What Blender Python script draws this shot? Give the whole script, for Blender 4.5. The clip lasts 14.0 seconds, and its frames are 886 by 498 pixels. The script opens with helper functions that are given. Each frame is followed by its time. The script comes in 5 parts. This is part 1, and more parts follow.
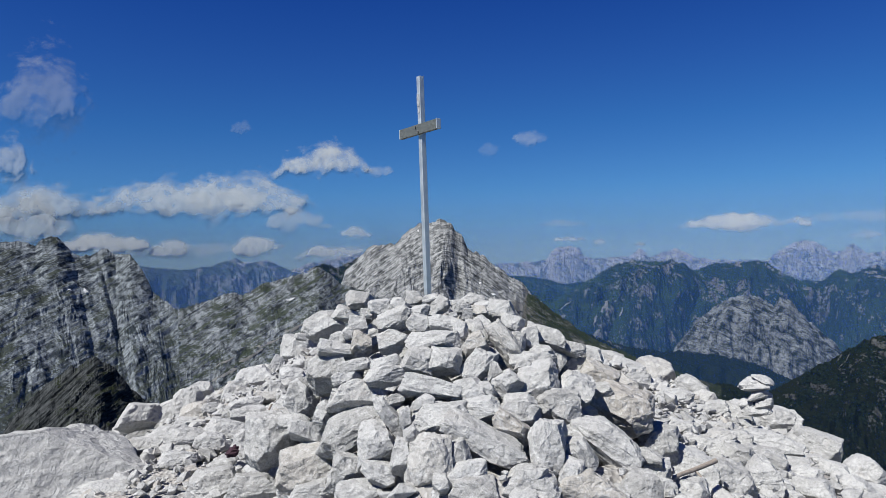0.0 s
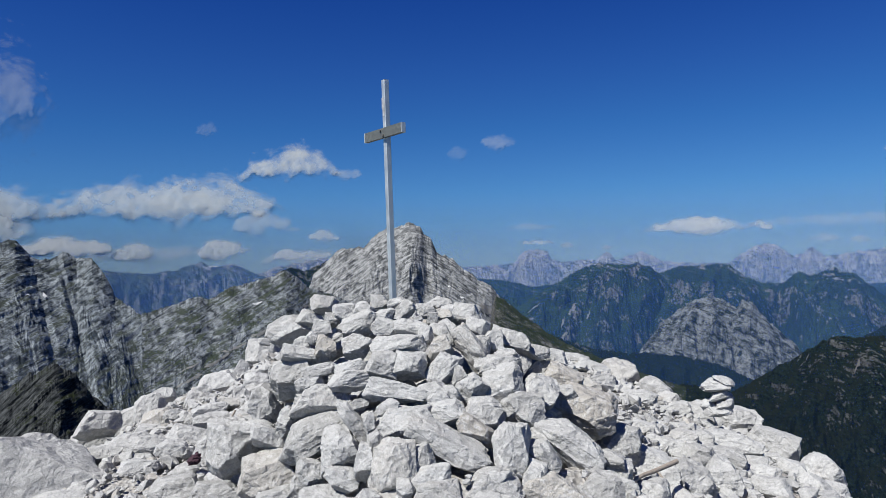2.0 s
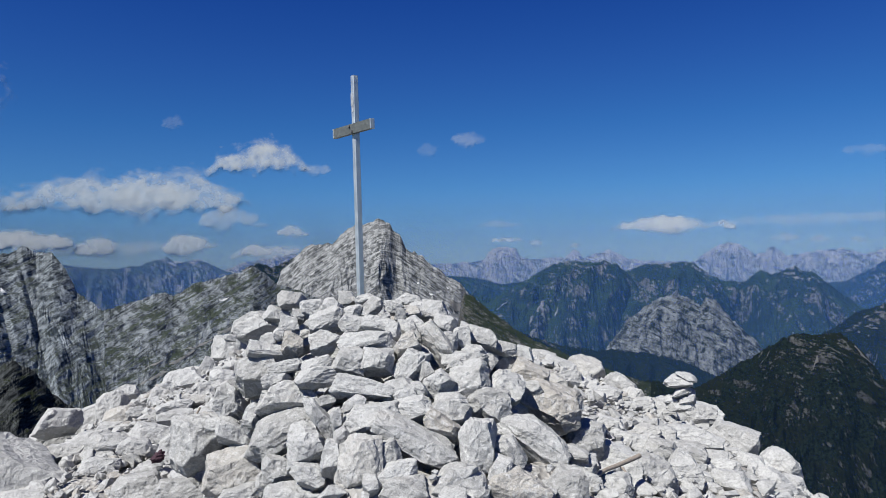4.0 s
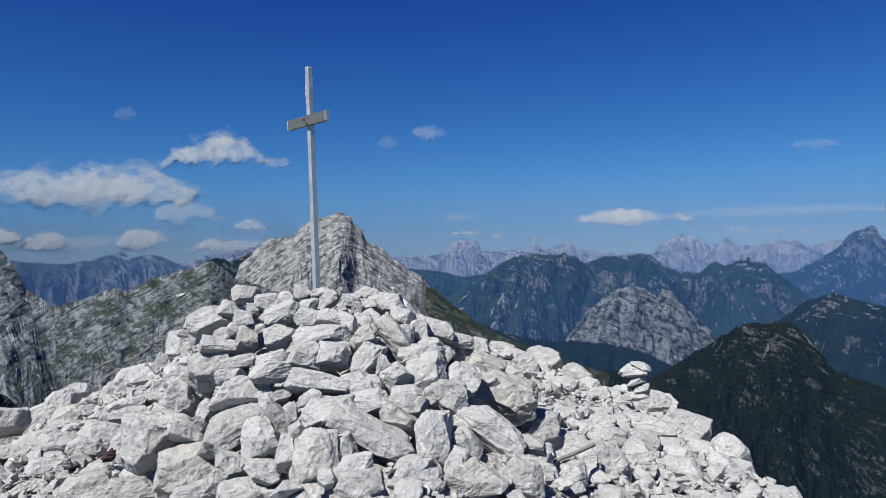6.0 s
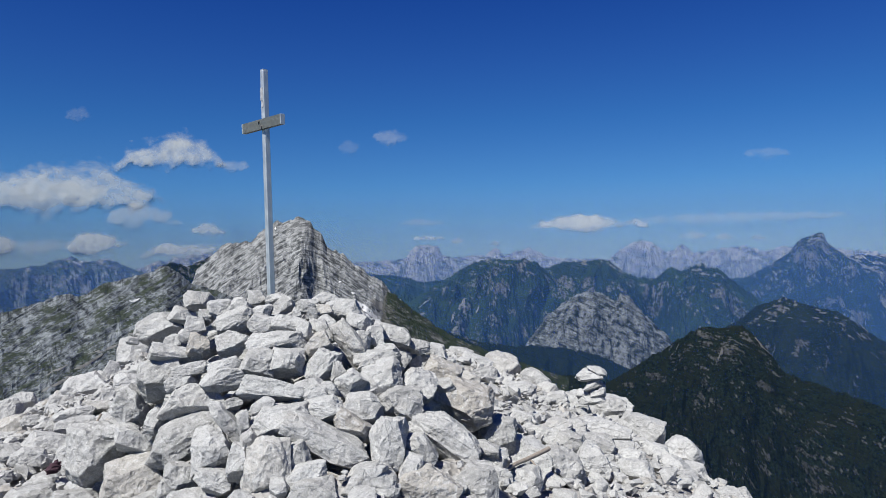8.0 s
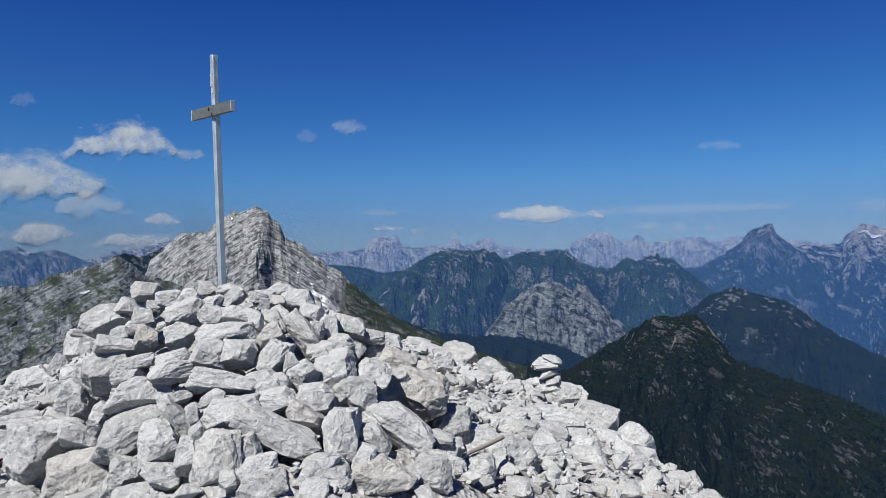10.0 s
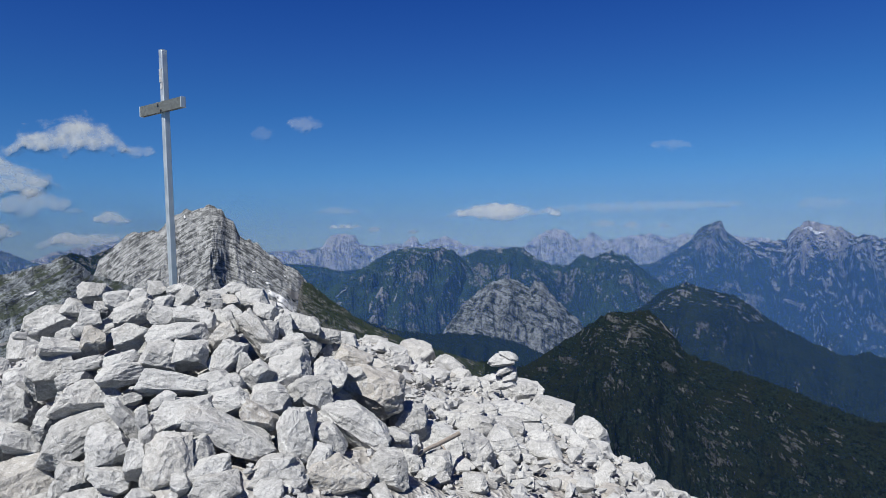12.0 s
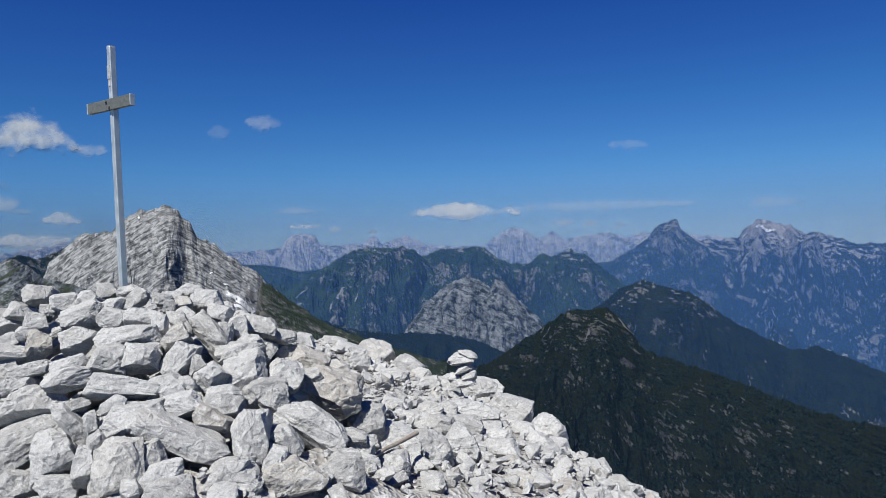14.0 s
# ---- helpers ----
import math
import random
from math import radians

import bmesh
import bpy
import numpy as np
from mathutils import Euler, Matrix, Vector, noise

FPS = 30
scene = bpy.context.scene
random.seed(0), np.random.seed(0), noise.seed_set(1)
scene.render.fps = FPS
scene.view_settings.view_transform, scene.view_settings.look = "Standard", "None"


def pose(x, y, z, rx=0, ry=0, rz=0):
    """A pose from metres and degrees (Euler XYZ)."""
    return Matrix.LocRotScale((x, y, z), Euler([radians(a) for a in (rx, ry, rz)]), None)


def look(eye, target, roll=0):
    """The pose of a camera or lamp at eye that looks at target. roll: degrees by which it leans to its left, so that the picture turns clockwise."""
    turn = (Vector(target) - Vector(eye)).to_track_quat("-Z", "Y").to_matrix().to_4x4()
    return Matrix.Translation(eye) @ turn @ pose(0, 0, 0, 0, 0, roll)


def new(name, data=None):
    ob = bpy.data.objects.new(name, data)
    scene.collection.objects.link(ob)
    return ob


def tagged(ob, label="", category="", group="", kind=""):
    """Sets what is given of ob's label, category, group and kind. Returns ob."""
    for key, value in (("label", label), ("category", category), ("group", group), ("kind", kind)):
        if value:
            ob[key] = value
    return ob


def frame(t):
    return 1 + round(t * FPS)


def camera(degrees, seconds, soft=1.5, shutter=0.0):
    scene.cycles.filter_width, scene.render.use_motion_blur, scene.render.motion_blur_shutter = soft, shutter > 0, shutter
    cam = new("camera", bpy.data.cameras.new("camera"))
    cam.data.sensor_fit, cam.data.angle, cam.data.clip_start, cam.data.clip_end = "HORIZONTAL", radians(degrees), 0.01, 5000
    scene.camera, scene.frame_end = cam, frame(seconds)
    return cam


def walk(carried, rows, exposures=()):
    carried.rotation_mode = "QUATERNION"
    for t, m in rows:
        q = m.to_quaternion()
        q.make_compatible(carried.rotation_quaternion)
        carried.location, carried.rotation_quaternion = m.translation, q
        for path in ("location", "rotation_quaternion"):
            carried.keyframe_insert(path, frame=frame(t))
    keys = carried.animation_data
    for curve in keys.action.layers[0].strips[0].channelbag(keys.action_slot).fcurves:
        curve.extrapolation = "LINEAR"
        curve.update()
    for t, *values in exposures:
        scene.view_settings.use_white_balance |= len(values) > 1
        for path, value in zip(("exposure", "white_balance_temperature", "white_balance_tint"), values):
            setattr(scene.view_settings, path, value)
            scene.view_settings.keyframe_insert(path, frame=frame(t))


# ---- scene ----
from mathutils.bvhtree import BVHTree

# ---- camera and its path ----
cam = camera(65.64, 14.0, soft=0.8)
PATH = [
    (0, (0.0000, 0.0000, 1.6000), (-0.0003, 9.9998, 1.6571), -1.45),
    (0.5, (0.0060, -0.0010, 1.5989), (0.1362, 9.9980, 1.6487), -1.44),
    (1, (0.0139, 0.0030, 1.6007), (0.2630, 9.9999, 1.5957), -1.48),
    (1.5, (0.0254, 0.0076, 1.6016), (0.3734, 10.0013, 1.6629), -1.56),
    (2, (0.0302, 0.0012, 1.6032), (0.4842, 9.9904, 1.6971), -1.52),
    (2.5, (0.0289, -0.0041, 1.6022), (0.6145, 9.9785, 1.6646), -1.31),
    (3, (0.0298, -0.0090, 1.6024), (0.7257, 9.9666, 1.6528), -1.08),
    (5.5, (0.0646, -0.0161, 1.5984), (1.3519, 9.9006, 1.5653), -1.50),
    (6, (0.0742, -0.0167, 1.5979), (1.5319, 9.8762, 1.5242), -1.40),
    (6.5, (0.0789, -0.0147, 1.6006), (1.6783, 9.8562, 1.5144), -1.43),
    (7, (0.0894, -0.0131, 1.5997), (1.8037, 9.8386, 1.5341), -1.40),
    (7.5, (0.0999, -0.0153, 1.5997), (1.9716, 9.8080, 1.5648), -1.25),
    (8, (0.1098, -0.0156, 1.5994), (2.1261, 9.7790, 1.5880), -1.26),
    (10.5, (0.1551, -0.0060, 1.5923), (2.9019, 9.6075, 1.4021), -1.17),
    (11, (0.1561, -0.0085, 1.5946), (3.0654, 9.5572, 1.4139), -1.16),
    (11.5, (0.1575, -0.0180, 1.5903), (3.1861, 9.5107, 1.4115), -1.28),
    (12, (0.1643, -0.0226, 1.5922), (3.3354, 9.4590, 1.3856), -1.46),
    (12.5, (0.1724, -0.0264, 1.5934), (3.5012, 9.4013, 1.3964), -1.36),
    (13, (0.1778, -0.0305, 1.5912), (3.6383, 9.3498, 1.4084), -1.50),
    (13.5, (0.1836, -0.0345, 1.5922), (3.7621, 9.3008, 1.3804), -1.56),
    (14, (0.1913, -0.0351, 1.5889), (3.8946, 9.2511, 1.3589), -1.74),
]
walk(cam, [(t, look(eye, target, roll)) for t, eye, target, roll in PATH])

# ---- sky, sun and exposure ----
SUN_EL, SUN_AZ = 53.0, -133.0   # degrees; azimuth from +y towards +x
world = bpy.data.worlds.new("sky")
scene.world = world
world.use_nodes = True
wt = world.node_tree
wt.nodes.clear()
w_out = wt.nodes.new("ShaderNodeOutputWorld")
w_bg = wt.nodes.new("ShaderNodeBackground")
w_sky = wt.nodes.new("ShaderNodeTexSky")
w_sky.sky_type = "NISHITA"
w_sky.sun_disc = False
w_sky.sun_elevation = radians(SUN_EL)
w_sky.sun_rotation = radians(SUN_AZ)
w_sky.altitude = 2300
w_sky.air_density = 1.0
w_sky.dust_density = 0.4
w_sky.ozone_density = 3.0
w_co = wt.nodes.new("ShaderNodeTexCoord")
w_add = wt.nodes.new("ShaderNodeVectorMath")
w_add.operation = "ADD"
w_add.inputs[1].default_value = (0, 0, 0.035)   # the horizon dips below eye level on a summit
wt.links.new(w_co.outputs["Generated"], w_add.inputs[0])
wt.links.new(w_add.outputs[0], w_sky.inputs["Vector"])
w_tint = wt.nodes.new("ShaderNodeMix")   # clear alpine air
w_tint.data_type, w_tint.blend_type = "RGBA", "MULTIPLY"
w_tint.inputs[0].default_value = 1.0
w_sep = wt.nodes.new("ShaderNodeSeparateXYZ")
w_grad = wt.nodes.new("ShaderNodeMapRange")
w_grad.inputs["From Max"].default_value = 1.0
w_air = wt.nodes.new("ShaderNodeValToRGB")   # pale at the horizon, deep blue above
for k, (p, c) in enumerate(((0.0, (0.98, 1.14, 1.24)), (0.022, (0.78, 1.03, 1.25)), (0.05, (0.58, 0.95, 1.28)), (0.09, (0.45, 0.90, 1.31)),
                            (0.18, (0.295, 0.785, 1.37)), (0.26, (0.235, 0.66, 1.41)), (0.5, (0.02, 0.32, 1.40)), (1.0, (0.02, 0.20, 0.85)))):
    e = w_air.color_ramp.elements[k] if k < 1 else w_air.color_ramp.elements[-1] if p == 1.0 else w_air.color_ramp.elements.new(p)
    e.position, e.color = p, (*(v / 1.5 for v in c), 1)
wt.links.new(w_co.outputs["Generated"], w_sep.inputs[0])
wt.links.new(w_sep.outputs[2], w_grad.inputs["Value"])
wt.links.new(w_grad.outputs[0], w_air.inputs[0])
wt.links.new(w_air.outputs[0], w_tint.inputs[7])
wt.links.new(w_sky.outputs[0], w_tint.inputs[6])
wt.links.new(w_tint.outputs[2], w_bg.inputs[0])
w_bg.inputs[1].default_value = 0.0605
wt.links.new(w_bg.outputs[0], w_out.inputs[0])

sun_data = bpy.data.lights.new("sun", "SUN")
sun_data.energy = 5.0
sun_data.angle = radians(0.53)
sun_data.color = (1.0, 0.975, 0.925)
sun = new("sun", sun_data)
s_el, s_az = radians(SUN_EL), radians(SUN_AZ)
sun_dir = Vector((math.sin(s_az) * math.cos(s_el), math.cos(s_az) * math.cos(s_el), math.sin(s_el)))
sun.matrix_world = look(sun_dir * 50, (0, 0, 0))
scene.view_settings.exposure = 0.70

# ---- materials ----
EYE = 1.6


def shader(name):
    m = bpy.data.materials.new(name)
    m.use_nodes = True
    nt = m.node_tree
    b = nt.nodes["Principled BSDF"]
    return m, nt, b


def node(nt, kind, **inputs):
    n = nt.nodes.new(kind)
    for k, v in inputs.items():
        n.inputs[k].default_value = v
    return n


def noise_tex(nt, vec, scale, detail=6.0, rough=0.6, distort=0.0, kind="FBM"):
    n = nt.nodes.new("ShaderNodeTexNoise")
    n.noise_type = kind
    n.inputs["Scale"].default_value = scale
    n.inputs["Detail"].default_value = detail
    n.inputs["Roughness"].default_value = rough
    n.inputs["Distortion"].default_value = distort
    if vec is not None:
        nt.links.new(vec, n.inputs["Vector"])
    return n.outputs["Fac"]


def ramp(nt, fac, stops):
    n = nt.nodes.new("ShaderNodeValToRGB")
    e = n.color_ramp.elements
    while len(e) < len(stops):
        e.new(0.5)
    for el, (p, c) in zip(e, stops):
        el.position = p
        el.color = (*c, 1) if len(c) == 3 else c
    nt.links.new(fac, n.inputs[0])
    return n.outputs[0]


def grey(v):
    return (v, v, v)


def mix(nt, fac, a, b, mode="MIX"):
    n = nt.nodes.new("ShaderNodeMix")
    n.data_type = "RGBA"
    n.blend_type = mode
    for sock, val in ((n.inputs[0], fac), (n.inputs[6], a), (n.inputs[7], b)):
        if hasattr(val, "is_linked"):
            nt.links.new(val, sock)
        elif isinstance(val, (int, float)):
            sock.default_value = val
        else:
            sock.default_value = (*val, 1)
    return n.outputs[2]


def maths(nt, op, a, b=0.0, clamp=False):
    n = nt.nodes.new("ShaderNodeMath")
    n.operation = op
    n.use_clamp = clamp
    for sock, val in ((n.inputs[0], a), (n.inputs[1], b)):
        if hasattr(val, "is_linked"):
            nt.links.new(val, sock)
        else:
            sock.default_value = val
    return n.outputs[0]


def bump(nt, b, height, strength, distance, after=None):
    n = nt.nodes.new("ShaderNodeBump")
    n.inputs["Strength"].default_value = strength
    n.inputs["Distance"].default_value = distance
    nt.links.new(height, n.inputs["Height"])
    if after is not None:
        nt.links.new(after, n.inputs["Normal"])
    nt.links.new(n.outputs[0], b.inputs["Normal"])
    return n.outputs[0]


def limestone(name, per="object"):
    m, nt, b = shader(name)
    co = nt.nodes.new("ShaderNodeNewGeometry").outputs["Position"]
    rnd = (nt.nodes.new("ShaderNodeObjectInfo").outputs["Random"] if per == "object"
           else nt.nodes.new("ShaderNodeNewGeometry").outputs["Random Per Island"])
    own = nt.nodes.new("ShaderNodeVectorMath")
    own.operation = "SCALE"
    own.inputs[0].default_value = (37.0, 91.0, 53.0)
    nt.links.new(rnd, own.inputs["Scale"])
    shifted = nt.nodes.new("ShaderNodeVectorMath")
    nt.links.new(co, shifted.inputs[0])
    nt.links.new(own.outputs[0], shifted.inputs[1])
    co = shifted.outputs[0]
    tone = ramp(nt, rnd, [(0.0, (0.34, 0.335, 0.32)), (0.2, (0.45, 0.447, 0.437)), (0.55, (0.54, 0.538, 0.53)),
                          (0.86, (0.60, 0.60, 0.595)), (0.95, (0.46, 0.42, 0.36)), (1.0, (0.40, 0.35, 0.29))])
    big = noise_tex(nt, co, 6.0, 6, 0.68, 0.7)
    tone = mix(nt, ramp(nt, big, [(0.40, grey(0.0)), (0.58, grey(1.0))]), mix(nt, 1.0, tone, (0.80, 0.80, 0.79), "MULTIPLY"), tone)
    # brown earth and iron stains
    stain = noise_tex(nt, co, 2.6, 7, 0.72, 0.8)
    tone = mix(nt, ramp(nt, stain, [(0.57, grey(0.0)), (0.72, grey(0.5))]), tone, (0.37, 0.31, 0.245))
    # pale bruised spots, dark lichen pits and seams
    mid = noise_tex(nt, co, 15.0, 9, 0.8, 0.9)
    tone = mix(nt, ramp(nt, mid, [(0.51, grey(0.0)), (0.58, grey(0.75))]), tone, (0.68, 0.68, 0.67))
    tone = mix(nt, ramp(nt, mid, [(0.38, grey(0.75)), (0.45, grey(0.0))]), tone, (0.27, 0.272, 0.265))
    seam = noise_tex(nt, co, 9.0, 7, 0.65, 1.6, "RIDGED_MULTIFRACTAL")
    tone = mix(nt, ramp(nt, maths(nt, "MULTIPLY", seam, 0.4), [(0.62, grey(0.0)), (0.78, grey(0.7))]), tone, (0.25, 0.248, 0.24))
    fine = noise_tex(nt, co, 60.0, 8, 0.8)
    tone = mix(nt, ramp(nt, fine, [(0.39, grey(0.9)), (0.47, grey(0.0))]), tone, (0.22, 0.217, 0.21))
    grain = noise_tex(nt, co, 170.0, 4, 0.7)
    tone = mix(nt, 0.38, tone, ramp(nt, grain, [(0.38, grey(0.24)), (0.60, grey(0.72))]), "MIX")
    tone = mix(nt, 1.0, tone, (0.660, 0.670, 0.673), "MULTIPLY")
    nt.links.new(tone, b.inputs["Base Color"])
    b.inputs["Roughness"].default_value = 0.88
    b.inputs["Specular IOR Level"].default_value = 0.25
    # thin cracks and chipped relief
    vor = nt.nodes.new("ShaderNodeTexVoronoi")
    vor.feature = "DISTANCE_TO_EDGE"
    vor.inputs["Scale"].default_value = 5.5
    wob = nt.nodes.new("ShaderNodeMix")
    wob.data_type = "VECTOR"
    wob.inputs[0].default_value = 0.12
    nt.links.new(co, wob.inputs[4])
    wn = nt.nodes.new("ShaderNodeTexNoise")
    wn.inputs["Scale"].default_value = 7.0
    nt.links.new(co, wn.inputs["Vector"])
    nt.links.new(wn.outputs["Color"], wob.inputs[5])
    nt.links.new(wob.outputs[1], vor.inputs["Vector"])
    crack = ramp(nt, vor.outputs["Distance"], [(0.0, grey(0.0)), (0.03, grey(1.0))])
    h = mix(nt, 0.35, noise_tex(nt, co, 11.0, 10, 0.74, 0.4), noise_tex(nt, co, 48.0, 8, 0.8))
    h = mix(nt, 0.30, h, noise_tex(nt, co, 8.0, 5, 0.6, 0.8, "RIDGED_MULTIFRACTAL"))
    chip = nt.nodes.new("ShaderNodeTexVoronoi")
    chip.inputs["Scale"].default_value = 13.0
    chip.inputs["Detail"].default_value = 2.0
    nt.links.new(wob.outputs[1], chip.inputs["Vector"])
    h = mix(nt, 0.32, h, chip.outputs["Distance"])
    h = mix(nt, 0.04, h, crack)
    bump(nt, b, h, 1.0, 0.042)
    return m


M_STONE = limestone("weathered_limestone")
M_RUBBLE = limestone("limestone_rubble", "island")


def gravel_mat():
    m, nt, b = shader("limestone_grit")
    co = nt.nodes.new("ShaderNodeNewGeometry").outputs["Position"]
    v = nt.nodes.new("ShaderNodeTexVoronoi")
    v.inputs["Scale"].default_value = 26
    nt.links.new(co, v.inputs["Vector"])
    tone = ramp(nt, v.outputs["Color"], [(0.0, (0.13, 0.127, 0.12)), (0.5, (0.25, 0.247, 0.24)), (1.0, (0.36, 0.357, 0.352))])
    tone = mix(nt, ramp(nt, noise_tex(nt, co, 4.0), [(0.45, grey(0.0)), (0.65, grey(0.7))]), tone, (0.27, 0.25, 0.225))
    nt.links.new(tone, b.inputs["Base Color"])
    b.inputs["Roughness"].default_value = 0.95
    bump(nt, b, v.outputs["Distance"], 0.9, 0.03)
    return m


M_GRIT = gravel_mat()


def stretched(nt, src, axis, across, along):
    """Coordinates pressed together along one axis, so that a texture on them runs in beds square to it."""
    axis = Vector(axis).normalized()
    dot = nt.nodes.new("ShaderNodeVectorMath")
    dot.operation = "DOT_PRODUCT"
    dot.inputs[1].default_value = axis
    nt.links.new(src, dot.inputs[0])
    a = nt.nodes.new("ShaderNodeVectorMath")
    a.operation = "SCALE"
    a.inputs[0].default_value = axis * (across - along)
    nt.links.new(dot.outputs["Value"], a.inputs["Scale"])
    b = nt.nodes.new("ShaderNodeVectorMath")
    b.operation = "SCALE"
    b.inputs["Scale"].default_value = along
    nt.links.new(src, b.inputs[0])
    c = nt.nodes.new("ShaderNodeVectorMath")
    c.operation = "ADD"
    nt.links.new(a.outputs[0], c.inputs[0])
    nt.links.new(b.outputs[0], c.inputs[1])
    return c.outputs[0]


def mountain_mat(name, rock, dark, green, green_cut, size, dip=(0.4, 0.0, 1.0), band=0.5, fold=None, fissures=0.7, lowland=None):
    """Bare limestone with tilted beds, dark clefts, and alpine turf on the gentler ground."""
    m, nt, b = shader(name)
    g = nt.nodes.new("ShaderNodeNewGeometry")
    co = g.outputs["Position"]
    src = co
    if fold is not None:
        # an arch of beds about one upright axis
        sp, cb = nt.nodes.new("ShaderNodeSeparateXYZ"), nt.nodes.new("ShaderNodeCombineXYZ")
        nt.links.new(co, sp.inputs[0])
        off_axis = maths(nt, "SUBTRACT", sp.outputs[0], fold)
        nt.links.new(maths(nt, "SQRT", maths(nt, "ADD", maths(nt, "MULTIPLY", off_axis, off_axis), 400.0)), cb.inputs[0])
        nt.links.new(sp.outputs[1], cb.inputs[1])
        nt.links.new(sp.outputs[2], cb.inputs[2])
        src = cb.outputs[0]
    beds = noise_tex(nt, stretched(nt, src, dip, 2.2, 0.22), 24.0 / size, 8, 0.60, 0.3)
    thin = noise_tex(nt, stretched(nt, src, dip, 3.4, 0.20), 60.0 / size, 5, 0.55, 0.2)
    patch = noise_tex(nt, co, 13.0 / size, 9, 0.62, 0.8)
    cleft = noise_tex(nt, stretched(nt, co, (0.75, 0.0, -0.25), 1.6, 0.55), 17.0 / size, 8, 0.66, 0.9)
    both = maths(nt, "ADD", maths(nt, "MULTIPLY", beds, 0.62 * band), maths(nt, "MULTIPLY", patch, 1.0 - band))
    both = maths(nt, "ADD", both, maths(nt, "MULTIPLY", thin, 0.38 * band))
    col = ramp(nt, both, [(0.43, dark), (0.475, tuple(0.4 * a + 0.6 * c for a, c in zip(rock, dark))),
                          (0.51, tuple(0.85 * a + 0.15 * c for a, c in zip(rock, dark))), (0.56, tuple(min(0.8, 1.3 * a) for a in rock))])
    # clefts: shade painted as thin dark lines where the noise crosses its middle
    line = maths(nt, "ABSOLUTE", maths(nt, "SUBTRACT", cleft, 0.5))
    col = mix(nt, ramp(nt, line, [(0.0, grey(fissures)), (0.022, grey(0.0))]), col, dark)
    up = nt.nodes.new("ShaderNodeSeparateXYZ")
    nt.links.new(g.outputs["Normal"], up.inputs[0])
    big = noise_tex(nt, co, 4.5 / size, 9, 0.70, 0.5)
    turf = maths(nt, "ADD", maths(nt, "MULTIPLY", up.outputs[2], 0.45), maths(nt, "ADD", maths(nt, "MULTIPLY", big, 1.0), maths(nt, "MULTIPLY", both, 0.5)))
    if lowland is not None:
        # more turf on the lower ground: (height where it begins, height where it is full, gain)
        level, fill = nt.nodes.new("ShaderNodeSeparateXYZ"), nt.nodes.new("ShaderNodeMapRange")
        nt.links.new(co, level.inputs[0])
        nt.links.new(level.outputs[2], fill.inputs["Value"])
        for k, v in zip(("From Min", "From Max", "To Min", "To Max"), (lowland[0], lowland[1], 0.0, lowland[2])):
            fill.inputs[k].default_value = v
        turf = maths(nt, "ADD", turf, fill.outputs[0])
    gcol = mix(nt, noise_tex(nt, co, 60.0 / size, 7, 0.78), tuple(c * 0.35 for c in green), tuple(c * 1.6 for c in green))
    col = mix(nt, ramp(nt, maths(nt, "MULTIPLY", turf, 0.5), [(0.5 * green_cut - 0.02, grey(0.0)), (0.5 * green_cut + 0.03, grey(0.9))]), col, gcol)
    nt.links.new(col, b.inputs["Base Color"])
    b.inputs["Roughness"].default_value = 0.95
    b.inputs["Specular IOR Level"].default_value = 0.0
    h = maths(nt, "ADD", both, maths(nt, "MULTIPLY", noise_tex(nt, co, 90.0 / size, 8, 0.75), 0.5))
    bump(nt, b, maths(nt, "ADD", h, maths(nt, "MULTIPLY", line, 1.5, True)), 1.0, size * 0.008)
    return m


